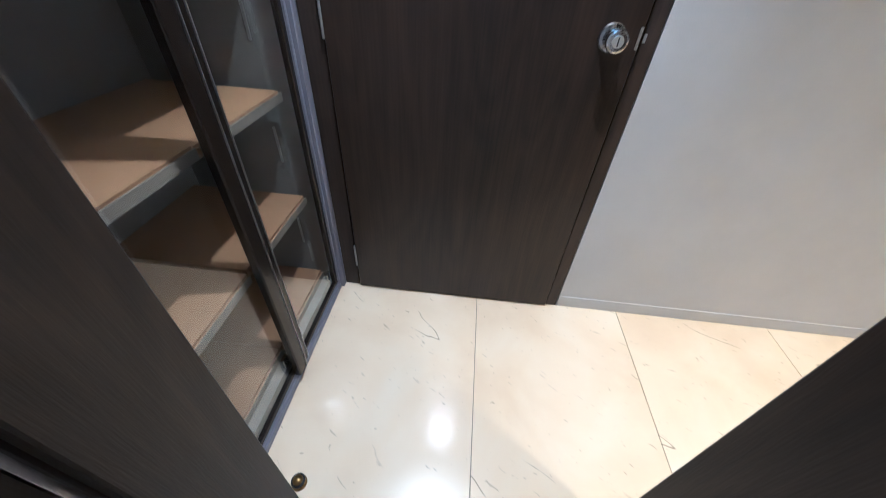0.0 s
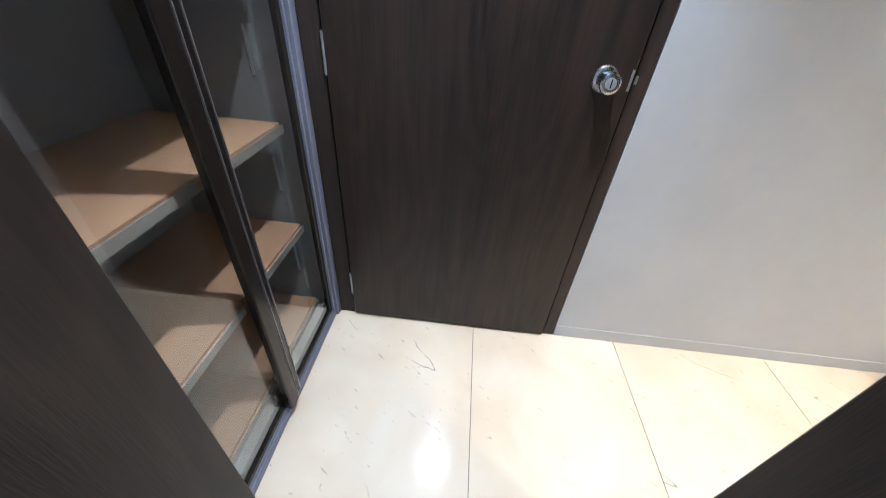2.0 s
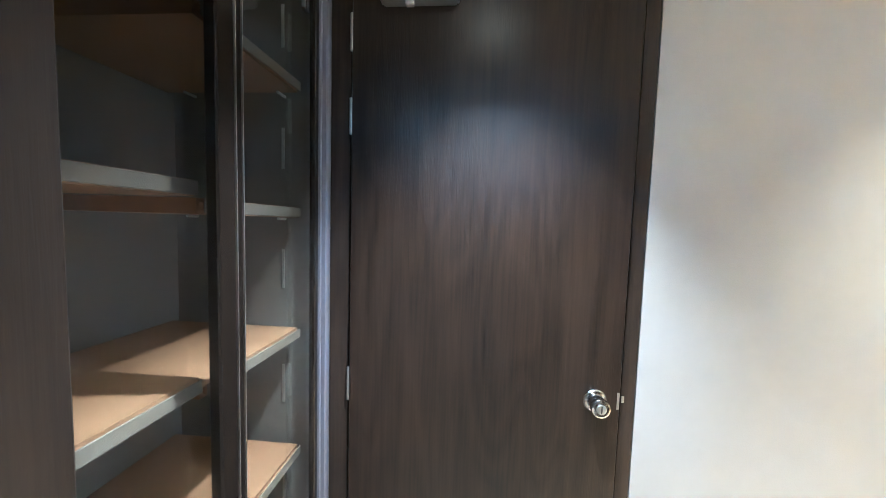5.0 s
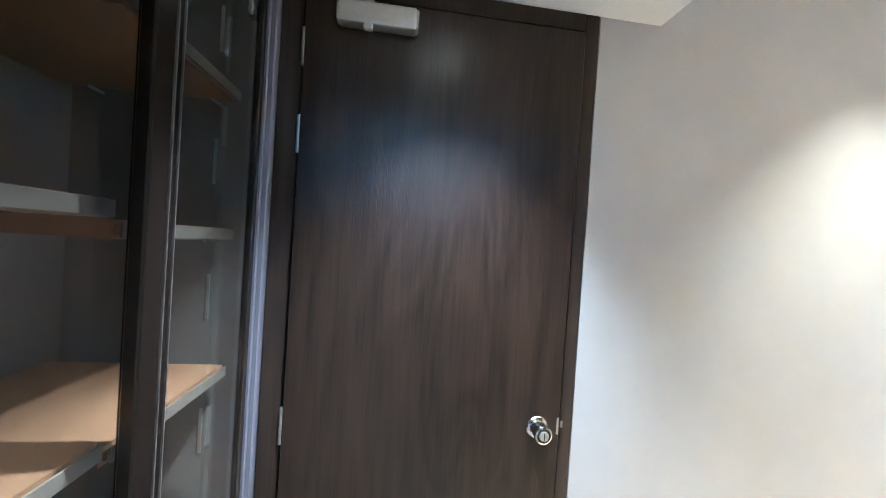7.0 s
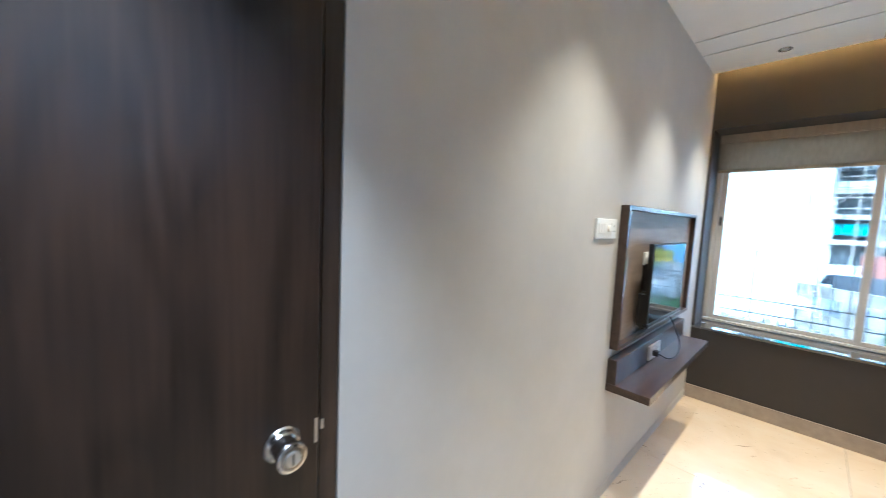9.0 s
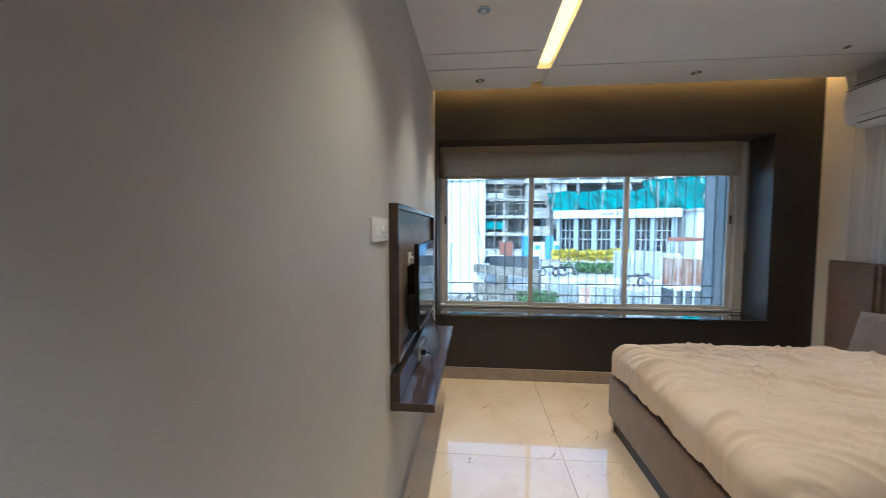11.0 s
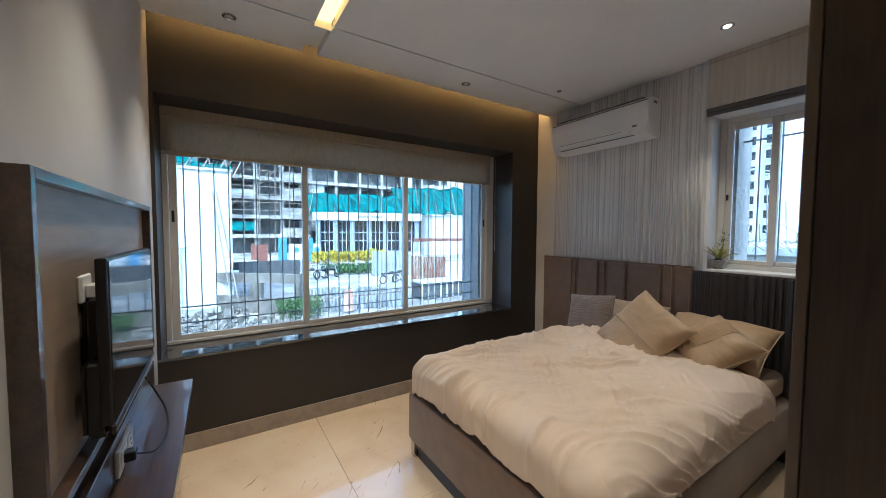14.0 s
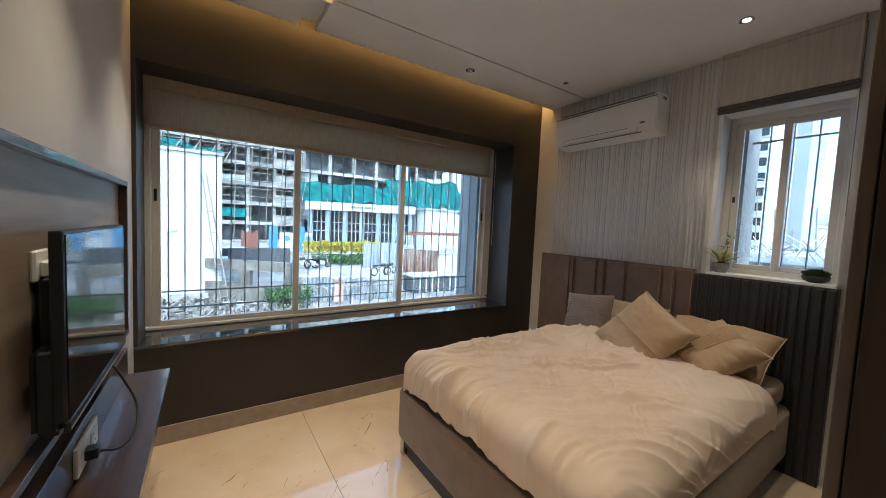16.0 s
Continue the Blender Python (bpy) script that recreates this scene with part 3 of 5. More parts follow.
win = thing("window_1", "wide three-panel sliding window with a white frame", "window", kind="structure")
FY0, FY1, FZ0, FZ1 = 4.50, 4.56, NZ0 + 0.004, NZ1
part("window_frame", B(0.0, NX1, FY0, FY1, FZ0, FZ0 + 0.020, bevel=0.003), UPVC, win)
part("window_frame", B(0.0, NX1, FY0, FY1, FZ1 - 0.04, FZ1, bevel=0.003), UPVC, win)
part("window_frame", B(0.0, 0.050, FY0, FY1, FZ0 + 0.03, FZ1 - 0.04, bevel=0.003), UPVC, win)
part("window_frame", B(2.845, NX1, FY0, FY1, FZ0 + 0.03, FZ1 - 0.04, bevel=0.003), UPVC, win)


def sash(win, axis, a0, a1, z0, z1, d0, d1, w=0.045, lo=0.032):
    """One framed pane; axis 'x' spans x at depth y, 'y' spans y at depth x."""
    def bb(p0, p1, q0, q1, e0=0.0, bevel=0.003):
        return B(p0, p1, d0 + e0, d1 - e0, q0, q1, bevel=bevel) if axis == "x" else B(d0 + e0, d1 - e0, p0, p1, q0, q1, bevel=bevel)
    pane = part("pane", bb(a0 + w - 0.004, a1 - w + 0.004, z0 + lo - 0.004, z1 - w + 0.004, (d1 - d0) / 2 - 0.003, 0), GLASS, win, "glass pane tinted to dim the view outside")
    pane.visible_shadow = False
    for c in ((a0, a0 + w, z0, z1), (a1 - w, a1, z0, z1), (a0 + w, a1 - w, z0, z0 + lo), (a0 + w, a1 - w, z1 - w, z1)):
        part("sash_bar", bb(*c), UPVC, pane)
    return pane


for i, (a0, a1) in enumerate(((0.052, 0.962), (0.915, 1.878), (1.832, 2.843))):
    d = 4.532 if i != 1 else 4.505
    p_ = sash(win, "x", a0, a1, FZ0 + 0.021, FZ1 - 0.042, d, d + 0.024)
    if i != 1:
        hx = a0 + 0.02 if i == 0 else a1 - 0.02
        part("latch", B(hx - 0.008, hx + 0.008, d - 0.008, d + 0.001, 1.48, 1.56, bevel=0.002), BLACK, p_, "black sash latch")

grille = thing("window_grille", "painted iron security bars outside the wide window", "grille")
GY = 4.76
nb = 30
for i in range(nb):
    x = 0.025 + i * (2.83 - 0.03) / (nb - 1)
    part("bar", rod(bmesh.new(), (x, GY, 0.55), (x, GY, 2.36), 0.0046, seg=6), GRILLE, grille)
for z in (0.565, 0.72, 0.84, 2.34):
    part("cross_bar", B(0.0, 2.85, GY - 0.013, GY - 0.006, z - 0.005, z + 0.005), GRILLE, grille)
# rough masonry reveal outside
bm = bmesh.new()
box(bm, 2.835, NX1 + 0.35, 4.64, 4.95, 0.2, 2.6)
box(bm, -0.4, -0.02, 4.62, 4.78, 0.2, 2.6)
STUCCO = material("rough_grey_render", (0.40, 0.40, 0.39), 0.95, vary=0.2, scale=(25, 25, 25), bump=1.0, fine=60)
structure("outer_wall", bm, STUCCO, "rough grey rendered wall edge outside the window", "wall")


def fold_blind(name, x0, x1, yf, z0, z1, folds, mat, amp, label):
    """Gathered roman blind: soft stacked folds along x, closed at the back."""
    bm = bmesh.new()
    nu, nv = 40, 26
    grid = []
    for j in range(nv + 1):
        v = j / nv
        row = []
        for i in range(nu + 1):
            u = i / nu
            off = amp * abs(math.sin(math.pi * folds * v)) ** 0.5 * (0.6 + 0.4 * v)
            off += 0.004 * noise.noise((u * 9, v * 2.0, 3.1))
            sag = 0.006 * math.sin(math.pi * u) * (1 - v)
            row.append(bm.verts.new((x0 + (x1 - x0) * u, yf - off, z0 + (z1 - z0) * v - sag)))
        grid.append(row)
    for j in range(nv):
        for i in range(nu):
            bm.faces.new((grid[j][i], grid[j][i + 1], grid[j + 1][i + 1], grid[j + 1][i]))
    ret = bmesh.ops.solidify(bm, geom=bm.faces[:], thickness=-0.012)
    return bm


blind = thing("roman_blind", "drawn-up beige linen roman blind above the wide window", "blind")
part("fabric", fold_blind("blind", 0.022, 2.858, 4.478, 1.952, 2.240, 1.0, BLIND, 0.012, ""), BLIND, blind, smooth=True)
part("lower_fold", B(0.023, 2.857, 4.455, 4.485, 1.932, 1.957, bevel=0.008, seg=2), BLIND, blind)
part("upper_fold", B(0.024, 2.856, 4.448, 4.470, 2.176, 2.186, bevel=0.004, seg=2), BLIND, blind)
part("head_rail", B(0.022, 2.858, 4.455, 4.49, 2.186, 2.249, bevel=0.003), BLIND, blind)
for dx in (0.0, 0.03):
    part("chain", rod(bmesh.new(), (2.868 + dx * 0.6, 4.44 - dx, 1.22), (2.866 + dx * 0.6, 4.445 - dx, 2.2), 0.0018, seg=6), PLASTIC_W, blind, "white bead chain")

# ---- bed wall ----
ribs = thing("wall_cladding", "off-white vertical ribbed wall panelling above the headboard", "wall panelling", kind="structure")
rng = random.Random(4)


def rib_mesh(w, z0, z1, d):
    bm = bmesh.new()
    seg, prof = 6, []
    for i in range(seg + 1):
        a = math.pi * i / seg
        prof.append((-d * math.sin(a) ** 0.7, -w / 2 * math.cos(a)))
    lo = [bm.verts.new((x, y, z0)) for x, y in prof]
    hi = [bm.verts.new((x, y, z1)) for x, y in prof]
    for i in range(seg):
        bm.faces.new((lo[i], lo[i + 1], hi[i + 1], hi[i]))
    bm.faces.new(lo[::-1])
    bm.faces.new(hi)
    bm.faces.new((lo[0], hi[0], hi[-1], lo[-1]))
    bmesh.ops.recalc_face_normals(bm, faces=bm.faces)
    me = bpy.data.meshes.new("rib")
    bm.to_mesh(me)
    bm.free()
    me.materials.append(WHITE_PAINT)
    me.polygons.foreach_set("use_smooth", [True] * (len(me.polygons) - 3) + [False] * 3)
    return me


def ribs_between(y0, y1, z0, z1):
    sizes = (0.012, 0.016, 0.030, 0.046)
    meshes = {w: rib_mesh(w, z0, z1, 0.006 + 0.08 * w) for w in sizes}
    y = y1
    k = 0
    while y > y0 + 0.05:
        w = (0.046, 0.012, 0.030, 0.012, 0.016, 0.046, 0.016, 0.030, 0.012, 0.012)[k % 10]
        if rng.random() < 0.3:
            w = rng.choice(sizes)
        k += 1
        o = new("rib", meshes[w])
        o.location = (W, y - w / 2, 0)
        o.parent = ribs
        y -= w + rng.choice((0.003, 0.005, 0.010))


RIB_BACK = material("grey_panel_backing", (0.60, 0.60, 0.59), 0.7, vary=0.06, scale=(6, 6, 6))
for y0, y1 in ((2.60, 3.955), (1.30, 1.965)):
    part("backing", B(W - 0.003, W, y0, y1, 1.15, H), RIB_BACK, ribs)
ribs_between(2.60, 3.955, 1.15, H)
ribs_between(1.30, 1.965, 1.15, H)

head = thing("headboard", "taupe suede headboard with uneven vertical channels against the wall", "headboard")
seams = (4.055, 3.686, 3.638, 3.405, 3.330, 3.146, 2.866, 2.775, 2.648)
for a, b in zip(seams, seams[1:]):
    bm = box(bmesh.new(), 3.262, W, b + 0.001, a - 0.001, 0.06, 1.176)
    r = min(0.016, (a - b) * 0.3)
    bmesh.ops.bevel(bm, geom=[e for e in bm.edges if all(v.co.x < 3.27 for v in e.verts)], offset=r, segments=4, affect="EDGES")
    part("channel_pad", bm, SUEDE, head, smooth=False)
dark = thing("ribbed_panel", "charcoal ribbed fabric panel beside the headboard below the window", "headboard panel")
y, k = 2.644, 0
while y > 1.95:
    w = (0.040, 0.024, 0.034, 0.034, 0.046, 0.044, 0.052, 0.050, 0.052)[k % 9]
    k += 1
    bm = box(bmesh.new(), 3.246, W, y - w + 0.001, y - 0.001, 0.0, 1.150)
    bmesh.ops.bevel(bm, geom=[e for e in bm.edges if all(v.co.x < 3.25 for v in e.verts)], offset=0.012, segments=3, affect="EDGES")
    part("rib", bm, SUEDE_DARK, dark)
    y -= w

# air conditioner
ac = thing("air_conditioner", "white wall-mounted split air conditioner", "air conditioner")
prof = [(0.0, 0.0), (0.0, 0.298), (-0.055, 0.305), (-0.150, 0.296), (-0.190, 0.270), (-0.198, 0.200), (-0.196, 0.085), (-0.186, 0.050), (-0.165, 0.022), (-0.10, 0.002), (-0.03, -0.004)]
AY0, AY1, AZ = 2.925, 3.838, 2.178
bm = bmesh.new()
a_ = [bm.verts.new((W + x, AY0, AZ + z)) for x, z in prof]
b_ = [bm.verts.new((W + x, AY1, AZ + z)) for x, z in prof]
n_ = len(prof)
for i in range(n_):
    bm.faces.new((a_[i], a_[(i + 1) % n_], b_[(i + 1) % n_], b_[i]))
bm.faces.new(a_)
bm.faces.new(b_[::-1])
bmesh.ops.bevel(bm, geom=[e for e in bm.edges if abs(e.verts[0].co.y - e.verts[1].co.y) < 1e-5], offset=0.008, segments=2, affect="EDGES")
body = part("body", bm, PLASTIC_W, ac)
part("louver", B(W - 0.197, W - 0.185, AY0 + 0.14, AY1 - 0.10, AZ + 0.028, AZ + 0.062, bevel=0.003), PLASTIC_W, body)
part("louver_gap", B(W - 0.1985, W - 0.19, AY0 + 0.22, AY1 - 0.10, AZ + 0.060, AZ + 0.063), PLASTIC_G, body)
part("louver_gap", B(W - 0.175, W - 0.16, AY0 + 0.12, AY1 - 0.08, AZ + 0.018, AZ + 0.023), PLASTIC_G, body)
part("intake_slot", B(W - 0.165, W - 0.05, AY0 + 0.05, AY1 - 0.03, AZ + 0.294, AZ + 0.3005), PLASTIC_G, body, "grey top intake slot")
part("panel_seam", B(W - 0.199, W - 0.19, AY0 + 0.004, AY1 - 0.004, AZ + 0.262, AZ + 0.266), PLASTIC_G, body)
part("display", B(W - 0.199, W - 0.19, AY0 + 0.085, AY0 + 0.12, AZ + 0.078, AZ + 0.092), PLASTIC_G, body)
part("badge", B(W - 0.12, W - 0.07, AY0 - 0.0012, AY0 + 0.002, AZ + 0.25, AZ + 0.27), PLASTIC_G, body)

# small window with plants
w2 = thing("window_2", "small two-panel sliding window with a white frame", "window", kind="structure")
y0, y1, z0, z1 = W2
X0, X1 = W + 0.14, W + 0.20
part("window_frame", B(X0, X1, y0, y0 + 0.04, z0, z1, bevel=0.003), UPVC, w2)
part("window_frame", B(X0, X1, y1 - 0.04, y1, z0, z1, bevel=0.003), UPVC, w2)
part("window_frame", B(X0, X1, y0 + 0.04, y1 - 0.04, z0, z0 + 0.035, bevel=0.003), UPVC, w2)
part("window_frame", B(X0, X1, y0 + 0.04, y1 - 0.04, z1 - 0.05, z1, bevel=0.003), UPVC, w2)
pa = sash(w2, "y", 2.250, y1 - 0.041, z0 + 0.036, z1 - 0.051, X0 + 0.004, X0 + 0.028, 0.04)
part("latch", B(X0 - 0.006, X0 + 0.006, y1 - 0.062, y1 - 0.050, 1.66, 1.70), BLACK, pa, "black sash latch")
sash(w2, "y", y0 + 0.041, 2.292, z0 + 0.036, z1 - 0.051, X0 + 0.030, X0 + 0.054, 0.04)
structure("sill_2", B(W - 0.025, X0, y0 - 0.01, y1 + 0.01, z0 - 0.02, z0 + 0.002, bevel=0.003), WHITE_PAINT, "white painted window sill", "sill")
g2 = thing("small_window_grille", "thin iron security bars outside the small window", "grille")
for y in (2.03, 2.15, 2.27, 2.39):
    part("bar", rod(bmesh.new(), (W + 0.30, y, 1.05), (W + 0.30, y, 2.35), 0.005, seg=6), GRILLE, g2)
for z in (1.10, 2.09, 2.32):
    part("cross_bar", B(W + 0.290, W + 0.296, 1.90, 2.487, z - 0.006, z + 0.006), GRILLE, g2)
structure("outer_reveal", B(W + 0.205, W + 0.46, 2.485, 2.80, 0.9, 2.6), STUCCO, "rough rendered reveal outside the small window", "wall")

blind2 = thing("roman_blind", "raised off-white roman blind with a dark hem over the small window", "blind")
part("fabric", B(W - 0.034, W - 0.012, 1.965, 2.60, 2.300, 2.615, bevel=0.004), BLIND_PALE, blind2)
for z, d in ((2.287, 0.044), (2.262, 0.040)):
    part("hem_fold", B(W - d, W - 0.010, 1.962, 2.603, z - 0.013, z + 0.013, bevel=0.008, seg=2), BLIND_HEM, blind2, "dark taupe hem fold")
part("head_rail", B(W - 0.036, W - 0.004, 1.965, 2.60, 2.615, H - 0.001, bevel=0.002), BLIND_PALE, blind2)
part("cord", rod(bmesh.new(), (W - 0.03, 1.958, 1.55), (W - 0.03, 1.958, 2.60), 0.002, seg=6), PLASTIC_G, blind2)

LEAF = material("succulent_leaf", (0.22, 0.28, 0.07), 0.5, vary=0.2, scale=(40, 40, 40), color2=(0.42, 0.36, 0.10))
LEAF_PALE = material("pale_leaf", (0.20, 0.26, 0.14), 0.6, vary=0.2, scale=(60, 60, 60))
GRASS = material("grass_tuft_green", (0.055, 0.105, 0.02), 0.6, vary=0.25, scale=(60, 60, 60))
POT_G = material("grey_concrete_pot", (0.34, 0.33, 0.32), 0.8, vary=0.12, scale=(50, 50, 50), bump=0.4)
POT_D = material("dark_ceramic_bowl", (0.05, 0.052, 0.055), 0.4, vary=0.15, scale=(40, 40, 40))


def blade(bm, base, tip, width, droop):
    base, tip = Vector(base), Vector(tip)
    side = (tip - base).cross(Vector((0, 0, 1)))
    side = side.normalized() if side.length > 1e-5 else Vector((1, 0, 0))
    prev = None
    n = 5
    for i in range(n + 1):
        s = i / n
        c = base.lerp(tip, s) + Vector((0, 0, droop * math.sin(math.pi * s)))
        w = width * (0.7 + 0.6 * s) * (1 - s) ** 0.6 + 0.0004
        k = Vector((0, 0, -w * 0.35))
        row = [bm.verts.new(c - side * w), bm.verts.new(c + k), bm.verts.new(c + side * w)]
        if prev:
            for a in range(2):
                bm.faces.new((prev[a], prev[a + 1], row[a + 1], row[a]))
        prev = row


pl = thing("potted_plant", "spiky yellow-green succulent in a small grey faceted pot", "potted plant")
PX, PYY, PZ = W + 0.045, 2.525, z0 + 0.002
part("pot", lathe(bmesh.new(), [(0.030, 0), (0.046, 0.035), (0.048, 0.062), (0.042, 0.066), (0.039, 0.055)], Matrix.Translation((PX, PYY, PZ)), seg=6), POT_G, pl)
part("soil", lathe(bmesh.new(), [(0.039, 0.050), (0.030, 0.064), (0.012, 0.082)], Matrix.Translation((PX, PYY, PZ)), seg=10), BLACK, pl)
prng = random.Random(9)
for i in range(16):
    a = i * 2.4
    up = 0.05 + 0.09 * prng.random()
    out = 0.125 - 0.45 * (up - 0.05)
    bm = bmesh.new()
    blade(bm, (PX, PYY, PZ + 0.065), (PX + out * math.cos(a), PYY + out * math.sin(a) * 1.15, PZ + 0.06 + up), 0.010, 0.012)
    part("leaf", bm, LEAF, pl)
part("stem", rod(bmesh.new(), (PX, PYY - 0.01, PZ + 0.06), (PX + 0.005, PYY - 0.03, PZ + 0.22), 0.0025, 0.001, seg=6), LEAF_PALE, pl)
bm = bmesh.new()
for i in range(60):
    t_ = prng.random()
    c = Vector((PX, PYY - 0.01 - 0.02 * t_, PZ + 0.13 + 0.11 * t_)) + Vector([prng.gauss(0, 0.016) for _ in range(3)])
    blade(bm, c, c + Vector([prng.gauss(0, 0.012) for _ in range(3)]), 0.005, 0.003)
part("sprig", bm, LEAF_PALE, pl, "pale leafy sprig")

gp = thing("grass_bowl", "round green tuft in a low dark bowl on the sill", "potted plant")
GX, GYY = W + 0.045, 2.058
part("bowl", lathe(bmesh.new(), [(0.030, 0), (0.056, 0.012), (0.064, 0.036), (0.058, 0.038), (0.050, 0.030)], Matrix.Translation((GX, GYY, PZ))), POT_D, gp, smooth=True)
bm = bmesh.new()
for i in range(420):
    a, r = prng.random() * 6.283, 0.056 * math.sqrt(prng.random())
    b0 = Vector((GX + r * math.cos(a), GYY + r * math.sin(a), PZ + 0.030))
    hgt = 0.022 + 0.026 * (1 - (r / 0.06) ** 2) + prng.random() * 0.008
    blade(bm, b0, b0 + Vector((0.012 * math.cos(a) + prng.gauss(0, 0.004), 0.012 * math.sin(a) + prng.gauss(0, 0.004), hgt)), 0.0022, 0.002)
part("tuft", bm, GRASS, gp, "dense short grass tuft")

# ---- wardrobe corner ----
ward = thing("wardrobe", "tall dark wood wardrobe with an edge strip coloured as lit", "wardrobe")
WX, WY = 1.385, 1.668
part("carcass", B(WX + 0.022, 1.98, 1.052, WY - 0.002, 0.0, H - 0.002), WOOD, ward)
part("end_panel", B(WX + 0.004, 1.98, WY, WY + 0.022, 0.0, H - 0.002, bevel=0.002), WOOD_EDGE_LIT, ward, "end panel coloured lighter for grazing light")
for a, b in ((1.056, 1.372), (1.376, WY - 0.003)):
    dr = part("wardrobe_door", B(WX, WX + 0.020, a, b, 0.06, H - 0.02, bevel=0.0015), WOOD, ward)
    part("pull", B(WX - 0.012, WX, (b - 0.05) if a < 1.1 else (a + 0.03), (b - 0.03) if a < 1.1 else (a + 0.05), 0.95, 1.25, bevel=0.003), BRONZE, dr)

# ---- bed ----
bed = thing("bed", "low double bed with a taupe suede upholstered base", "bed")
BX0, BX1, BY0, BY1 = 1.315, 3.245, 2.075, 3.425


def soft_box(x0, x1, y0, y1, z0, z1, r, seg=5):
    bm = box(bmesh.new(), x0, x1, y0, y1, z0, z1)
    bmesh.ops.bevel(bm, geom=list(bm.edges), offset=r, segments=seg, affect="EDGES", profile=0.5)
    return bm


part("base", soft_box(BX0, BX1, BY0, BY1, 0.105, 0.43, 0.045), SUEDE, bed, smooth=True)
# shadow gap under the base is put into the plinth's black
part("plinth", B(BX0 + 0.05, BX1, BY0 + 0.06, BY1 - 0.06, 0.0, 0.105), BLACK, bed, "recessed plinth, black for the shadow gap below the base")
part("mattress", soft_box(BX0 + 0.04, BX1 - 0.01, BY0 + 0.035, BY1 - 0.035, 0.43, 0.585, 0.05), SHEET, bed, "mattress in a fitted beige sheet", smooth=True)
for x, y in ((BX0 + 0.06, BY1 - 0.035), (BX0 + 0.06, BY0 + 0.035)):
    part("foot", B(x - 0.035, x + 0.035, y - 0.02, y + 0.02, 0.0, 0.106, bevel=0.004), CHROME, bed, "bright metal foot")
part("trim", B(BX0 + 0.03, BX1 - 0.05, BY0 + 0.030, BY0 + 0.052, 0.085, 0.107, bevel=0.002), SATIN, bed)
part("trim", B(BX0 + 0.020, BX0 + 0.042, BY0 + 0.05, BY1 - 0.08, 0.085, 0.107, bevel=0.002), BLACK, bed)

# duvet: rounded slab with creases, thrown over the foot and both sides
DX_0, DX_1, DY_0, DY_1 = BX0 + 0.004, 2.86, BY0 - 0.012, BY1 + 0.012


def clamp(v, lo=0.0, hi=1.0):
    return min(hi, max(lo, v))


def ridge(a, b, c, sharp):
    return clamp(1 - sharp * abs(noise.noise((a, b, c)))) ** 1.6


def folds(x, y, angle, seed):
    """Long thin folds running along one direction, in three widths, each coming and going."""
    w1 = Vector((x * 1.6, y * 1.6, seed))
    qx = x + 0.07 * noise.noise(w1 + Vector((5, 0, 0))) + 0.02 * noise.noise(w1 * 3.1)
    qy = y + 0.07 * noise.noise(w1 + Vector((0, 9, 0))) + 0.02 * noise.noise(w1 * 2.7)
    c, s = math.cos(angle), math.sin(angle)
    u, v = qx * c + qy * s, qy * c - qx * s
    g1 = clamp(0.55 + 1.6 * noise.noise((u * 1.7, v * 3.0, 11.0 + seed)), 0.10)
    g2 = clamp(0.50 + 1.7 * noise.noise((u * 2.4, v * 4.0, 17.0 + seed)), 0.08)
    g3 = clamp(0.45 + 1.8 * noise.noise((u * 3.0, v * 5.0, 23.0 + seed)), 0.05)
    return (0.026 * g1 * ridge(u * 1.4, v * 7.0, 1.7 + seed, 2.2) + 0.036 * g2 * ridge(u * 2.4, v * 15.0, 4.2 + seed, 1.9)
            + 0.022 * g3 * ridge(u * 4.0, v * 30.0, 6.6 + seed, 1.6))


def crease(x, y):
    """Height of the cloth over its smooth form: long fine folds across the bed, short folds over the foot edge."""
    foot = 1 - clamp((x - DX_0 - 0.05) / 0.30)
    calm = clamp(1.0 * (x - 2.2) + 0.8 * (2.40 - y))
    puff = 0.010 * noise.noise((x * 2.2, y * 2.6, 9.1)) + 0.006 * noise.noise((x * 5.0, y * 6.0, 3.3))
    main = folds(x, y, -0.48, 0.0) * (1 - 0.62 * calm) + 0.45 * folds(x, y, 0.75, 31.0) * (1 - 0.8 * calm)
    h = main * (1 - foot) + foot * 1.15 * folds(x, y, -0.06, 57.0)
    return puff + h, 0.45 * h


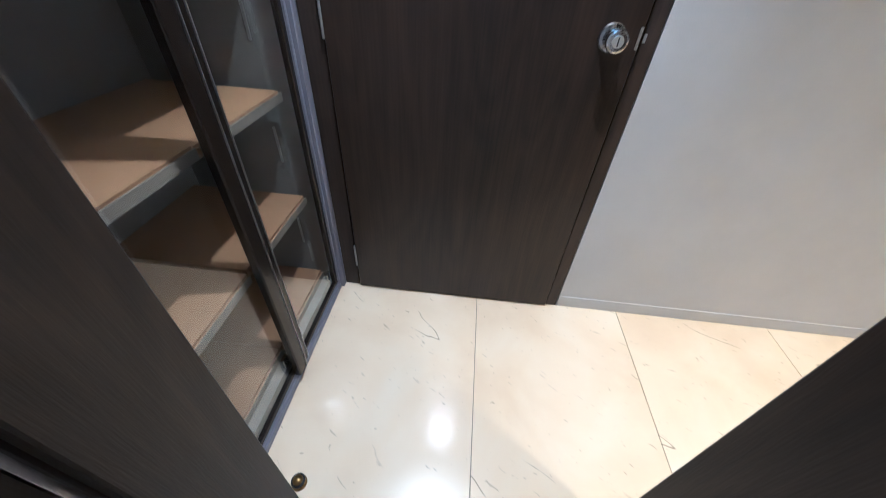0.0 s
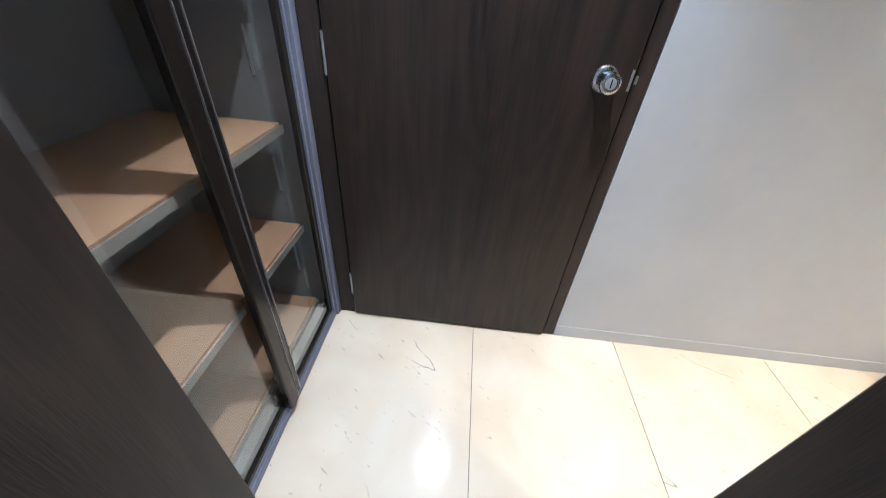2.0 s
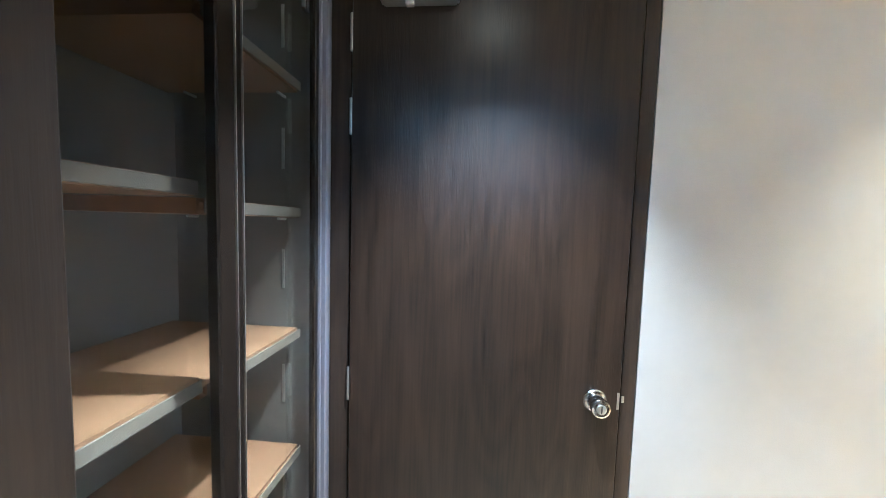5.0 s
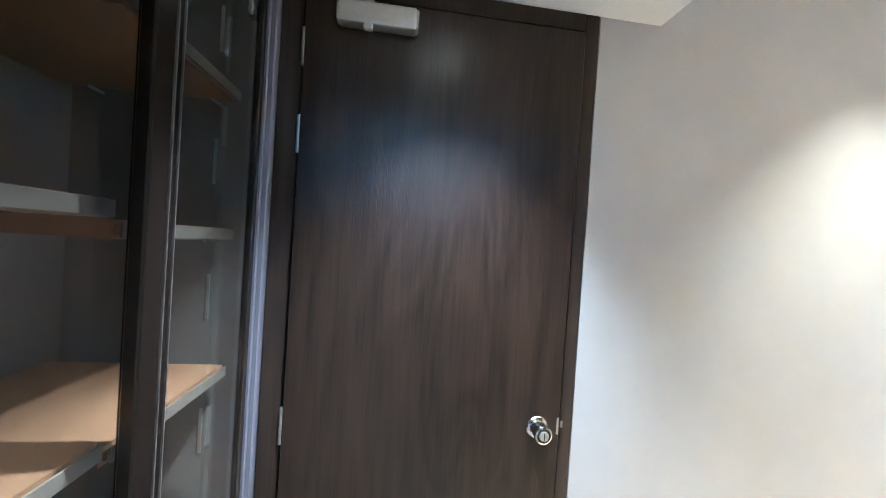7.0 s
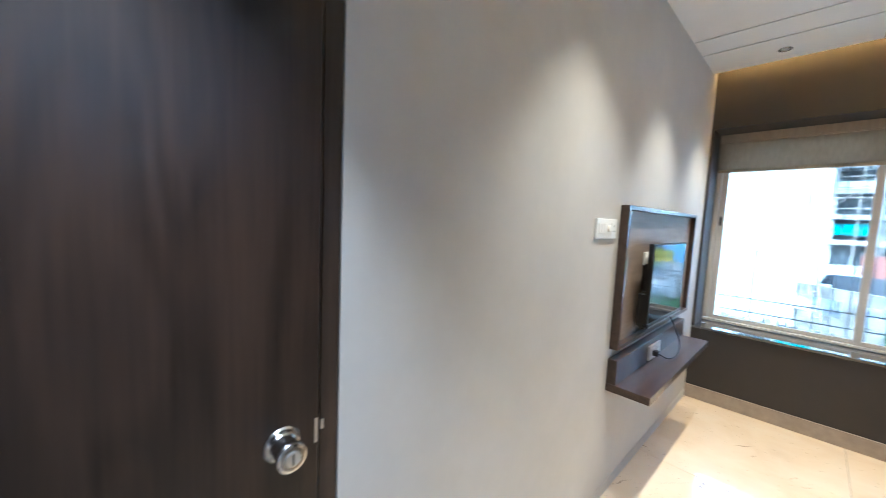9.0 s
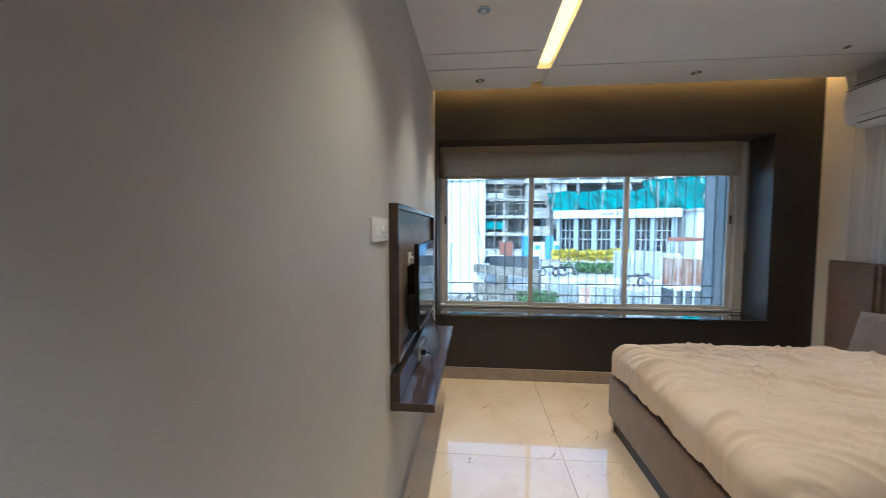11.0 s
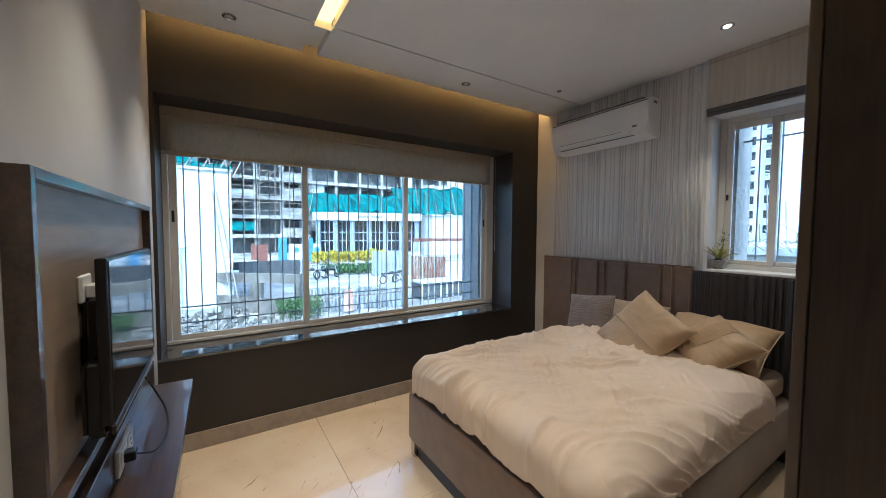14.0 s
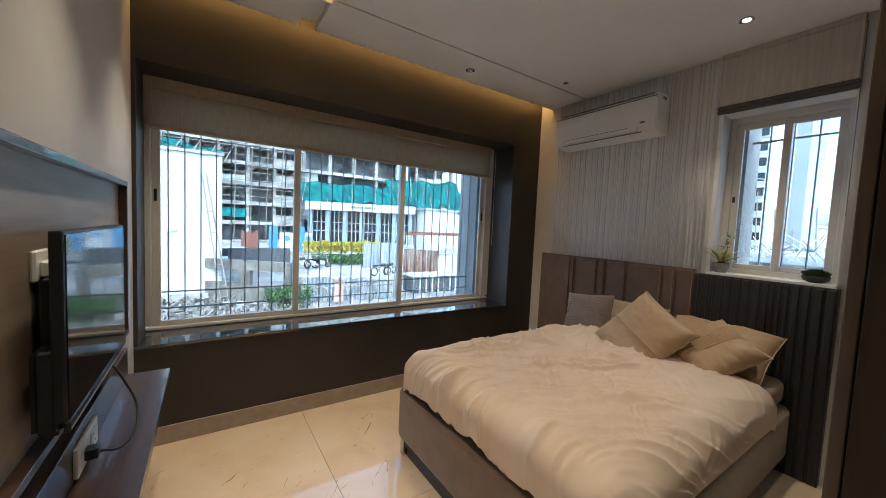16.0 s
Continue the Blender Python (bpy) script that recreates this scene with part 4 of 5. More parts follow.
bm = bmesh.new()
NU, NV = 380, 330
rows_ = []
R, DROP = 0.11, 0.165
for j in range(NV + 1):
    row = []
    for i in range(NU + 1):
        # distance along the cloth to each hanging edge
        su = -0.16 + (DX_1 - DX_0 + 0.16) * i / NU
        sv = -0.16 + (DY_1 - DY_0 + 0.32) * j / NV
        Ly = DY_1 - DY_0

        far = sv > Ly / 2
        sw = Ly - sv if far else sv
        a, e = max(0.0, R - su), max(0.0, R - sw)
        s = math.hypot(a, e)
        q = s / (R * 1.5708)
        out, drop = (R * math.sin(q * 1.5708), R * (1 - math.cos(q * 1.5708))) if q <= 1 else (R, R + (q - 1) * R * 1.5708)
        px_ = su if a == 0 else R - out * a / s
        py_ = sw if e == 0 else R - out * e / s
        x, y = DX_0 + px_, (DY_1 - py_ if far else DY_0 + py_)
        cz, cb = crease(DX_0 + su, DY_0 + sv)
        fold = 1 - 0.8 * clamp(min(a, e) / (0.5 * R))
        rim = (0.3 if far else 0.55) + (0.7 if far else 0.45) * clamp(sw / 0.22)
        cz, cb = cz * fold * rim, cb * fold * rim
        top = 0.632 + 0.022 * math.sin(math.pi * min(1, max(0, (sv / Ly)))) + cz
        head_edge = max(0.0, (DX_0 + su - (DX_1 - 0.10)) / 0.10)
        top -= 0.035 * head_edge ** 2
        z = top - drop
        low = 0.392 + 0.012 * math.sin(9 * su + 4 * sv) + 0.01 * noise.noise((su * 4, sv * 4, 2))
        z = max(z, low + 0.25 * (z - low) if z < low else z)
        bulge = cb * min(1.0, drop / 0.08)
        if s > 0:
            x -= bulge * a / s
            y += bulge * e / s * (1 if far else -1)
        row.append(bm.verts.new((x, y, z)))
    rows_.append(row)
for j in range(NV):
    for i in range(NU):
        bm.faces.new((rows_[j][i], rows_[j][i + 1], rows_[j + 1][i + 1], rows_[j + 1][i]))
duvet = part("duvet", bm, DUVET, None, smooth=True)
so = duvet.modifiers.new("thick", "SOLIDIFY")
so.thickness, so.offset = 0.012, -1
tagged(duvet, "crumpled cream cotton duvet spread over the bed", "duvet")


def pillow(name, w, h, t, mat, m, label, seed, pinch=0.10, category="pillow", flange=0.0):
    """Stuffed cushion: two domed skins meeting at a seam, corners drawn out, wrinkled at the edge."""
    bm = bmesh.new()
    n = 36
    prng = seed * 7.31
    top, bot = [], []
    for j in range(n + 1):
        rt, rb = [], []
        for i in range(n + 1):
            u, v = 2 * i / n - 1, 2 * j / n - 1
            px_ = u * w / 2 * (1 - pinch * (1 - v * v) * abs(u) ** 3)
            py_ = v * h / 2 * (1 - pinch * (1 - u * u) * abs(v) ** 3)
            d = max(0.0, (1 - u ** 4) * (1 - v ** 4)) ** 0.55
            edge_in = max(abs(u), abs(v))
            turn = math.atan2(v, u)
            pull = noise.noise((math.cos(turn) * 7 + prng, math.sin(turn) * 7, edge_in * 0.8)) * 0.30 * edge_in ** 3
            wr = noise.noise((u * 1.6 + prng, v * 1.6, 0)) * 0.12 + pull + noise.noise((u * 2.5 + prng, v * 9, 5)) * 0.05
            z = t / 2 * d * (1 + wr)
            edge = i in (0, n) or j in (0, n)
            vt = bm.verts.new((px_, py_, z + 0.002 * noise.noise((u * 14, v * 14, prng))))
            rt.append(vt)
            rb.append(vt if edge else bm.verts.new((px_, py_, -z * 0.8)))
        top.append(rt)
        bot.append(rb)
    for j in range(n):
        for i in range(n):
            bm.faces.new((top[j][i], top[j][i + 1], top[j + 1][i + 1], top[j + 1][i]))
            q = (bot[j][i], bot[j + 1][i], bot[j + 1][i + 1], bot[j][i + 1])
            if len(set(q)) == 4:
                bm.faces.new(q)
    th = thing(name, label, category)
    th.matrix_world = m
    part("cover", bm, mat, th, smooth=True)
    # piped seam along the edge
    pc = bpy.data.curves.new("piping", "CURVE")
    pc.dimensions, pc.bevel_depth = "3D", 0.004
    s_ = pc.splines.new("POLY")
    ring = [(2 * i / n - 1, -1) for i in range(n)] + [(1, 2 * i / n - 1) for i in range(n)] + [(1 - 2 * i / n, 1) for i in range(n)] + [(-1, 1 - 2 * i / n) for i in range(n)]
    s_.points.add(len(ring) - 1)
    for p_, (u, v) in zip(s_.points, ring):
        p_.co = (u * w / 2 * (1 - pinch * (1 - v * v) * abs(u) ** 3), v * h / 2 * (1 - pinch * (1 - u * u) * abs(v) ** 3), 0, 1)
    s_.use_cyclic_u = True
    pc.materials.append(mat)
    po = new("piping", pc)
    po.parent = th
    return th


def stand(x, y, z, tilt, yaw, spin=0):
    """A cushion leaning back against the headboard: its face looks to -x, tilted up, turned and spun."""
    return Matrix.Translation((x, y, z)) @ pose(0, 0, 0, 0, 0, yaw) @ pose(0, 0, 0, 0, -90 + tilt, 0) @ pose(0, 0, 0, 0, 0, spin)


pillow("pillow", 0.38, 0.60, 0.16, SHEET, stand(3.10, 3.06, 0.70, 34, 0), "pale beige sleeping pillow leaning on the headboard", 1, 0.05)
pillow("pillow", 0.40, 0.60, 0.17, PILLOW, stand(3.05, 2.43, 0.72, 58, -3), "gold-beige satin sleeping pillow leaning on the headboard", 2, 0.05)
pillow("cushion", 0.36, 0.37, 0.13, CUSHION, stand(2.88, 3.215, 0.745, 26, 8, 7), "mauve-taupe quilted cushion standing on the bed", 3, 0.06, "cushion")
big = pillow("cushion", 0.47, 0.47, 0.17, PILLOW, stand(2.72, 2.715, 0.75, 34, -6, 62), "beige satin cushion with a piped edge tipped on its corner", 4, 0.08, "cushion")
pc_ = pillow("cushion", 0.37, 0.38, 0.15, PILLOW, stand(2.84, 2.36, 0.735, 52, -6, 58), "gold-beige cushion with a pleated band lying against the pillows", 5, 0.08, "cushion")


def surface_band(owner, name, w, h, t, at, half, rise, along_u, mat):
    """A raised strip of cloth across a cushion's face, at one value of v (along_u) or of u."""
    bm = bmesh.new()
    n, prev = 24, None
    for i in range(n + 1):
        q = 1.96 * i / n - 0.98
        p = at + 0.02 * math.sin(3 * q)
        row = []
        for k, lift in ((-half, -0.003), (0.0, rise), (half, -0.003)):
            u, v = (q, p + k) if along_u else (p + k, q)
            d = max(0.0, (1 - u ** 4) * (1 - v ** 4)) ** 0.55
            row.append(bm.verts.new((u * w / 2 * (1 - 0.08 * (1 - v * v) * abs(u) ** 3), v * h / 2 * (1 - 0.08 * (1 - u * u) * abs(v) ** 3), t / 2 * d * 1.02 + lift)))
        if prev:
            for k in range(2):
                bm.faces.new((prev[k], prev[k + 1], row[k + 1], row[k]))
        prev = row
    part(name, bm, mat, owner, smooth=True)


for k in range(7):
    surface_band(pc_, "pleat", 0.37, 0.38, 0.15, -0.12 + k * 0.085, 0.035, 0.007, False, PILLOW)
surface_band(big, "flap_edge", 0.47, 0.47, 0.17, 0.10, 0.035, 0.010, True, PILLOW)

# ---- ceiling lights ----
def downlight(x, y, z, lit, watts=0.0, tint=(1.0, 0.77, 0.50), cone=78):
    dl = thing("downlight", "small round recessed downlight with a chrome rim" + (" and a bright lens" if lit else ", its lamp set deep"), "ceiling light", group="recessed downlights")
    dl.location = (x, y, z)
    part("rim", lathe(bmesh.new(), [(0.036, 0.0), (0.036, -0.005), (0.031, -0.007), (0.027, -0.003), (0.027, 0.0)]), CHROME, dl, smooth=True)
    part("lens", lathe(bmesh.new(), [(0.020, -0.003), (0.018, -0.005), (0.004, -0.006)]), LAMP_WARM if lit else LAMP_OFF, dl)
    if watts:
        lp = new("downlight_beam", bpy.data.lights.new("downlight_beam", "SPOT"))
        lp.data.energy, lp.data.spot_size, lp.data.spot_blend = watts, radians(cone), 1.0
        lp.data.color, lp.data.shadow_soft_size = tint, 0.022
        lp.matrix_world = look((x, y, z - 0.02), (x, y, 0))
    return dl


# the last one, out of view, is added to rake the duvet's folds
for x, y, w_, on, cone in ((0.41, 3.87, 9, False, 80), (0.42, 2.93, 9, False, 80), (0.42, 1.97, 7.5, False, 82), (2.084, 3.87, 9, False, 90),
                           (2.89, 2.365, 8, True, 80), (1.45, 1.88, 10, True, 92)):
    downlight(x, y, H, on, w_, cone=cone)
downlight(0.38, 0.50, SOF, True, 9.5, (1.0, 0.92, 0.82), 88)
sd = thing("smoke_sensor", "tiny dark round sensor in the ceiling", "sensor")
part("body", lathe(bmesh.new(), [(0.02, 0), (0.02, -0.006), (0.008, -0.009)], Matrix.Translation((2.85, 3.55, H))), PLASTIC_G, sd)

slot = thing("light_slot", "long recessed warm LED strip light in the ceiling", "strip light")
part("diffuser", B(SLOT[0] + 0.004, SLOT[1] - 0.004, SOF_Y, 3.70, H + 0.045, H + 0.055), LED_WARM, slot, "glowing warm diffuser")
part("end_block", B(SLOT[0], SLOT[1], 3.702, 3.712, H + 0.002, H + 0.05), CEILING, slot)
cove = thing("cove_light", "hidden warm LED strip above the window wall", "strip light")
part("led_tape", B(0.02, W - 0.02, 4.085, 4.10, H + 0.100, H + 0.108), LED_COVE, cove)

# ---- marble slabs ----
def slab(x0, x1, y0, y1):
    g = 0.0012
    me = bpy.data.meshes.new("slab")
    bm = box(bmesh.new(), x0 + g, x1 - g, y0 + g, y1 - g, -0.006, 0.0, bevel=0.0008)
    bm.to_mesh(me)
    bm.free()
    me.materials.append(MARBLE)
    o = new("slab", me)
    o.parent = floor


for y0, y1 in ((-0.62, 0.0), (0.0, 0.6), (0.6, 1.2), (1.2, 1.83)):
    for x0, x1 in ((0.0, 0.93), (0.93, 1.53), (1.53, 2.13), (2.13, 2.73), (2.73, W)):
        slab(x0, x1, y0, y1)
for y0, y1 in ((1.83, 3.055), (3.055, L)):
    for x0, x1 in ((0.0, 0.932), (0.932, 2.14), (2.14, W)):
        slab(x0, x1, y0, y1)

# ---- outside: building site below the windows ----
GZ = -2.5
DIRT = material("pale_site_ground", (0.34, 0.33, 0.32), 0.95, vary=0.3, scale=(0.6, 0.6, 0.6), bump=0.6, fine=8)
CONC = material("raw_concrete", (0.44, 0.44, 0.43), 0.9, vary=0.3, scale=(0.5, 0.5, 1.2), bump=0.5, fine=9)
# darker bluish concrete: the shade indoors is put into the colour
CONC_SHADED = material("shaded_concrete_interior", (0.24, 0.255, 0.27), 0.9, vary=0.4, scale=(0.4, 0.4, 0.4))
WHITEWASH = material("whitewashed_plaster", (0.50, 0.54, 0.56), 0.9, vary=0.06, scale=(0.5, 0.5, 0.9), bump=0.3, fine=12)
CONC_W = material("weathered_concrete", (0.20, 0.19, 0.175), 0.95, vary=0.35, scale=(1.5, 1.5, 1.5), bump=0.7, fine=20)
NET = material("turquoise_safety_net", (0.015, 0.26, 0.27), 0.8, vary=0.35, scale=(0.8, 0.8, 0.8))
SHEETM = material("galvanised_sheet", (0.56, 0.60, 0.63), 0.45, metal=0.1, vary=0.15, scale=(1.5, 1.5, 0.6))
RUST = material("rusty_sheet", (0.30, 0.14, 0.09), 0.8, vary=0.3, scale=(2, 2, 1), color2=(0.48, 0.42, 0.38))
SITE_BLACK = material("charcoal_site_board", (0.075, 0.08, 0.09), 0.7, vary=0.2, scale=(2, 2, 2))
BLUE = material("blue_sign_paint", (0.07, 0.22, 0.42), 0.5, vary=0.1, scale=(3, 3, 3))
REDP = material("red_brown_paint", (0.20, 0.075, 0.055), 0.6, vary=0.2, scale=(3, 3, 3))
COLB = material("blue_grey_column", (0.22, 0.27, 0.33), 0.6, vary=0.1, scale=(1, 1, 1))
DARKGL = material("dark_office_glazing", (0.03, 0.035, 0.045), 0.12, vary=0.2, scale=(1, 1, 1))
FLOWER = material("yellow_flower_leaf", (0.62, 0.42, 0.03), 0.7, vary=0.3, scale=(3, 3, 3), color2=(0.16, 0.22, 0.04))
SHRUB = material("green_shrub_leaf", (0.06, 0.13, 0.035), 0.7, vary=0.3, scale=(3, 3, 3))
POLE = material("scaffold_pole", (0.30, 0.27, 0.24), 0.6, metal=0.3, vary=0.2, scale=(3, 3, 3))
TOWER = material("hazy_tower_plaster", (0.62, 0.65, 0.68), 0.9, vary=0.06, scale=(0.1, 0.1, 0.1))
TOWER_D = material("grey_tower_plaster", (0.36, 0.41, 0.44), 0.9, vary=0.1, scale=(0.1, 0.1, 0.1))
orng = random.Random(21)

bm = bmesh.new()
bmesh.ops.create_grid(bm, x_segments=2, y_segments=2, size=900, matrix=Matrix.Translation((0, 0, GZ)))
structure("ground", bm, DIRT, "pale dusty building-site ground", "ground")

ww = thing("white_building", "blank whitewashed low building beside the site", "building")
part("wall", B(-14, 0.95, 21.6, 30, GZ, 4.25), WHITEWASH, ww)
part("coping", B(-14.1, 1.03, 21.5, 30, 4.25, 4.38), CONC, ww)
part("plinth", B(-14, 0.98, 21.5, 21.62, GZ, GZ + 0.25), CONC, ww)
part("drain_pipe", rod(bmesh.new(), (-1.15, 21.5, GZ), (-1.15, 21.5, 0.6), 0.05, seg=8), SHEETM, ww)
part("drain_pipe", rod(bmesh.new(), (-1.15, 21.5, 0.6), (-0.75, 21.5, 0.75), 0.05, seg=8), SHEETM, ww)
for (xa, za), (xb, zb) in (((0.25, 3.3), (1.05, GZ)),):
    ld = thing("ladder", "long bamboo ladder leaning on the white building", "ladder")
    d_ = 0.15
    for s_ in (-d_, d_):
        part("rail", rod(bmesh.new(), (xa + s_ * 0.6, 21.45, za), (xb + s_, 20.3, zb), 0.03, seg=6), POLE, ld)
    for k in range(12):
        f = (k + 0.5) / 12
        cx, cy, cz = xa + (xb - xa) * f, 21.45 - 1.15 * f, za + (zb - za) * f
        part("rung", rod(bmesh.new(), (cx - d_ * 0.8, cy, cz), (cx + d_ * 0.8, cy, cz), 0.018, seg=5), POLE, ld)

lw = thing("concrete_frame_wall", "low unfinished concrete wall with square openings", "wall")
P0, P1 = Vector((0.0, 22.0, 0)), Vector((3.6, 18.9, 0))
for a, b, z0_, z1_ in ((0, 1, GZ + 1.45, GZ + 1.9), (0, 0.08, GZ, GZ + 1.45), (0.46, 0.58, GZ, GZ + 1.45), (0.94, 1, GZ, GZ + 1.45), (0.08, 0.46, GZ, GZ + 0.80), (0.58, 0.94, GZ, GZ + 0.72)):
    q0, q1 = P0.lerp(P1, a), P0.lerp(P1, b)
    o = part("wall_segment", B(0, (q1 - q0).length, -0.12, 0.12, z0_, z1_), CONC_W, lw)
    o.matrix_world = Matrix.Translation(q0) @ pose(0, 0, 0, 0, 0, math.degrees(math.atan2(q1.y - q0.y, q1.x - q0.x)))

rub = bmesh.new()
for i in range(240):
    x, y = orng.uniform(-2.2, 3.4), orng.uniform(17.0, 21.2)
    s_ = orng.uniform(0.04, 0.22)
    bmesh.ops.create_cube(rub, size=s_, matrix=Matrix.Translation((x, y, GZ + s_ * 0.3)) @ Euler((orng.random() * 3, orng.random() * 3, orng.random() * 3)).to_matrix().to_4x4() @ Matrix.Diagonal((orng.uniform(0.6, 3), 1, orng.uniform(0.3, 0.8), 1)))
tagged(part("rubble", rub, CONC_W), "scattered concrete rubble and planks on the ground", "rubble", kind="stuff")

brd = thing("site_board", "long charcoal board propped on posts", "board")
part("panel", B(1.45, 5.1, 27.3, 27.4, -1.72, -0.55), SITE_BLACK, brd)
for x in (1.7, 3.2, 4.8):
    part("post", B(x, x + 0.1, 27.4, 27.5, GZ, -0.6), POLE, brd)


def corrugated(p0, p1, z0_, z1_, pitch=0.2, amp=0.035):
    d = Vector((p1[0] - p0[0], p1[1] - p0[1], 0))
    n = max(2, int(d.length / pitch * 4))
    nrm = Vector((-d.y, d.x, 0)).normalized()
    bm = bmesh.new()
    prev = None
    for i in range(n + 1):
        c = Vector((p0[0], p0[1], 0)) + d * (i / n) + nrm * (amp if i % 4 in (1, 2) else -amp)
        pr = (bm.verts.new((c.x, c.y, z0_)), bm.verts.new((c.x, c.y, z1_)))
        if prev:
            bm.faces.new((prev[0], pr[0], pr[1], prev[1]))
        prev = pr
    bmesh.ops.solidify(bm, geom=bm.faces[:], thickness=0.01)
    return bm


fn = thing("sheet_fence", "corrugated galvanised sheet fence along the site", "fence")
for i in range(6):
    a, b = i / 6, (i + 0.97) / 6
    part("sheet", corrugated((3.9 + 4.6 * a, 18.95 - 0.7 * a), (3.9 + 4.6 * b, 18.95 - 0.7 * b), GZ, -1.28 - 0.3 * a + orng.uniform(-0.05, 0.05), 0.30, 0.07), SHEETM, fn)
for x in (3.9, 5.6, 7.2, 8.5):
    part("post", B(x - 0.04, x + 0.04, 18.05, 18.12, GZ, -1.2), POLE, fn)
part("rail", B(3.9, 8.5, 18.1, 18.15, -1.75, -1.68), POLE, fn)
for x in (5.35, 5.6):
    part("warning_board", B(x, x + 0.2, 18.0, 18.03, GZ + 0.1, -1.35), RUST, fn, "rusty red board")

skip = thing("waste_skip", "dark mesh-sided site container", "container")
part("body", B(10.1, 13.1, 19.0, 20.2, GZ + 0.05, -1.55), SITE_BLACK, skip)
for k in range(8):
    part("stiffener", B(10.1 + k * 0.42, 10.17 + k * 0.42, 18.95, 19.0, GZ + 0.05, -1.55), SHEETM, skip)
part("rim", B(10.05, 13.15, 18.93, 20.25, -1.56, -1.46), SHEETM, skip)

rs = thing("rusty_gate", "rusty corrugated sheet gate", "gate")
for i in range(3):
    part("sheet", corrugated((12.3 + i * 0.75, 24.5 - i * 0.42), (13.0 + i * 0.75, 24.1 - i * 0.42), GZ, -0.4 + orng.uniform(-0.15, 0.1), 0.2, 0.03), RUST, rs)
bw = thing("boundary_wall", "whitewashed boundary wall", "wall")
part("wall", B(14.4, 30, 24.4, 24.7, GZ, -0.85), WHITEWASH, bw)
part("coping", B(14.35, 30, 24.33, 24.77, -0.85, -0.75), CONC, bw)
wp = thing("white_hoarding", "pale sheet-metal hoarding panels", "hoarding")
for i in range(5):
    part("sheet", corrugated((11.6 + i * 0.62, 30.6 - i * 0.2), (12.2 + i * 0.62, 30.4 - i * 0.2), GZ, -0.2 + orng.uniform(-0.2, 0.1), 0.3, 0.03), SHEETM, wp)


def leaves(n, x0, x1, y0, y1, z0_, z1_, size):
    bm = bmesh.new()
    for i in range(n):
        x = orng.uniform(x0, x1)
        hh = z0_ + (z1_ - z0_) * (0.75 + 0.25 * noise.noise((x * 0.9, 0, 5))) * math.sqrt(orng.random())
        c = Vector((x, orng.uniform(y0, y1), hh))
        s_ = size * orng.uniform(0.5, 1.3)
        r = Euler((orng.random() * 6, orng.random() * 6, orng.random() * 6)).to_matrix()
        v = [bm.verts.new(c + r @ Vector(p)) for p in ((-s_, 0, 0), (0, -s_ * 0.5, 0.1 * s_), (s_, 0, 0), (0, s_ * 0.5, 0.1 * s_))]
        bm.faces.new(v)
    return bm


tagged(part("flower_hedge", leaves(3000, 8.6, 16.5, 38.5, 40.0, GZ + 0.5, -0.35, 0.16), FLOWER), "dense hedge of yellow flowering shrubs", "hedge", kind="stuff")
tagged(part("green_shrubs", leaves(2600, 8.6, 15.0, 32.4, 36.5, GZ, -1.55, 0.15), SHRUB), "low green shrubs beside the road", "shrubs", kind="stuff")
tagged(part("weed_clump", leaves(900, 2.5, 4.3, 17.6, 19.0, GZ, -1.3, 0.09), SHRUB), "wild weeds by the concrete wall", "weeds", kind="stuff")
structure("planter_kerb", B(8.2, 17.0, 38.0, 38.3, GZ, GZ + 0.55), CONC, "raised concrete planter kerb", "kerb")
structure("road", B(4.0, 30, 25.5, 32.0, GZ, GZ + 0.02), CONC, "worn pale concrete road", "road")


def motorbike(x, y, yaw):
    mb = thing("motorbike", "parked dark motorbike on the road", "motorbike", group="parked motorbikes")
    for wx in (-0.62, 0.62):
        bm = bmesh.new()
        ring = 14
        pts_ = []
        for i in range(ring):
            a = 2 * math.pi * i / ring
            pts_.append([bm.verts.new(((0.29 + 0.05 * math.cos(b)) * math.cos(a) + wx, 0.05 * math.sin(b), (0.29 + 0.05 * math.cos(b)) * math.sin(a) + 0.34)) for b in (0, 1.57, 3.14, 4.71)])
        for i in range(ring):
            for k in range(4):
                bm.faces.new((pts_[i][k], pts_[(i + 1) % ring][k], pts_[(i + 1) % ring][(k + 1) % 4], pts_[i][(k + 1) % 4]))
        part("tyre", bm, BLACK, mb)
    part("engine", B(-0.22, 0.22, -0.13, 0.13, 0.28, 0.60, bevel=0.04), SHEETM, mb)
    part("tank", B(-0.05, 0.42, -0.12, 0.12, 0.68, 0.90, bevel=0.06), SITE_BLACK, mb)
    part("seat", B(-0.72, -0.02, -0.12, 0.12, 0.72, 0.82, bevel=0.03), BLACK, mb)
    part("fork", rod(bmesh.new(), (0.62, 0, 0.34), (0.40, 0, 1.0), 0.035, seg=6), SHEETM, mb)
    part("handlebar", rod(bmesh.new(), (0.40, -0.34, 1.04), (0.40, 0.34, 1.04), 0.018, seg=6), SHEETM, mb)
    mb.matrix_world = pose(x, y, GZ + 0.02, 0, 0, yaw)
    return mb


for x, y, a in ((6.6, 31.2, 25), (7.5, 31.0, 40), (8.3, 31.4, 20), (11.2, 25.9, 15), (12.1, 26.3, 35)):
    motorbike(x, y, a)

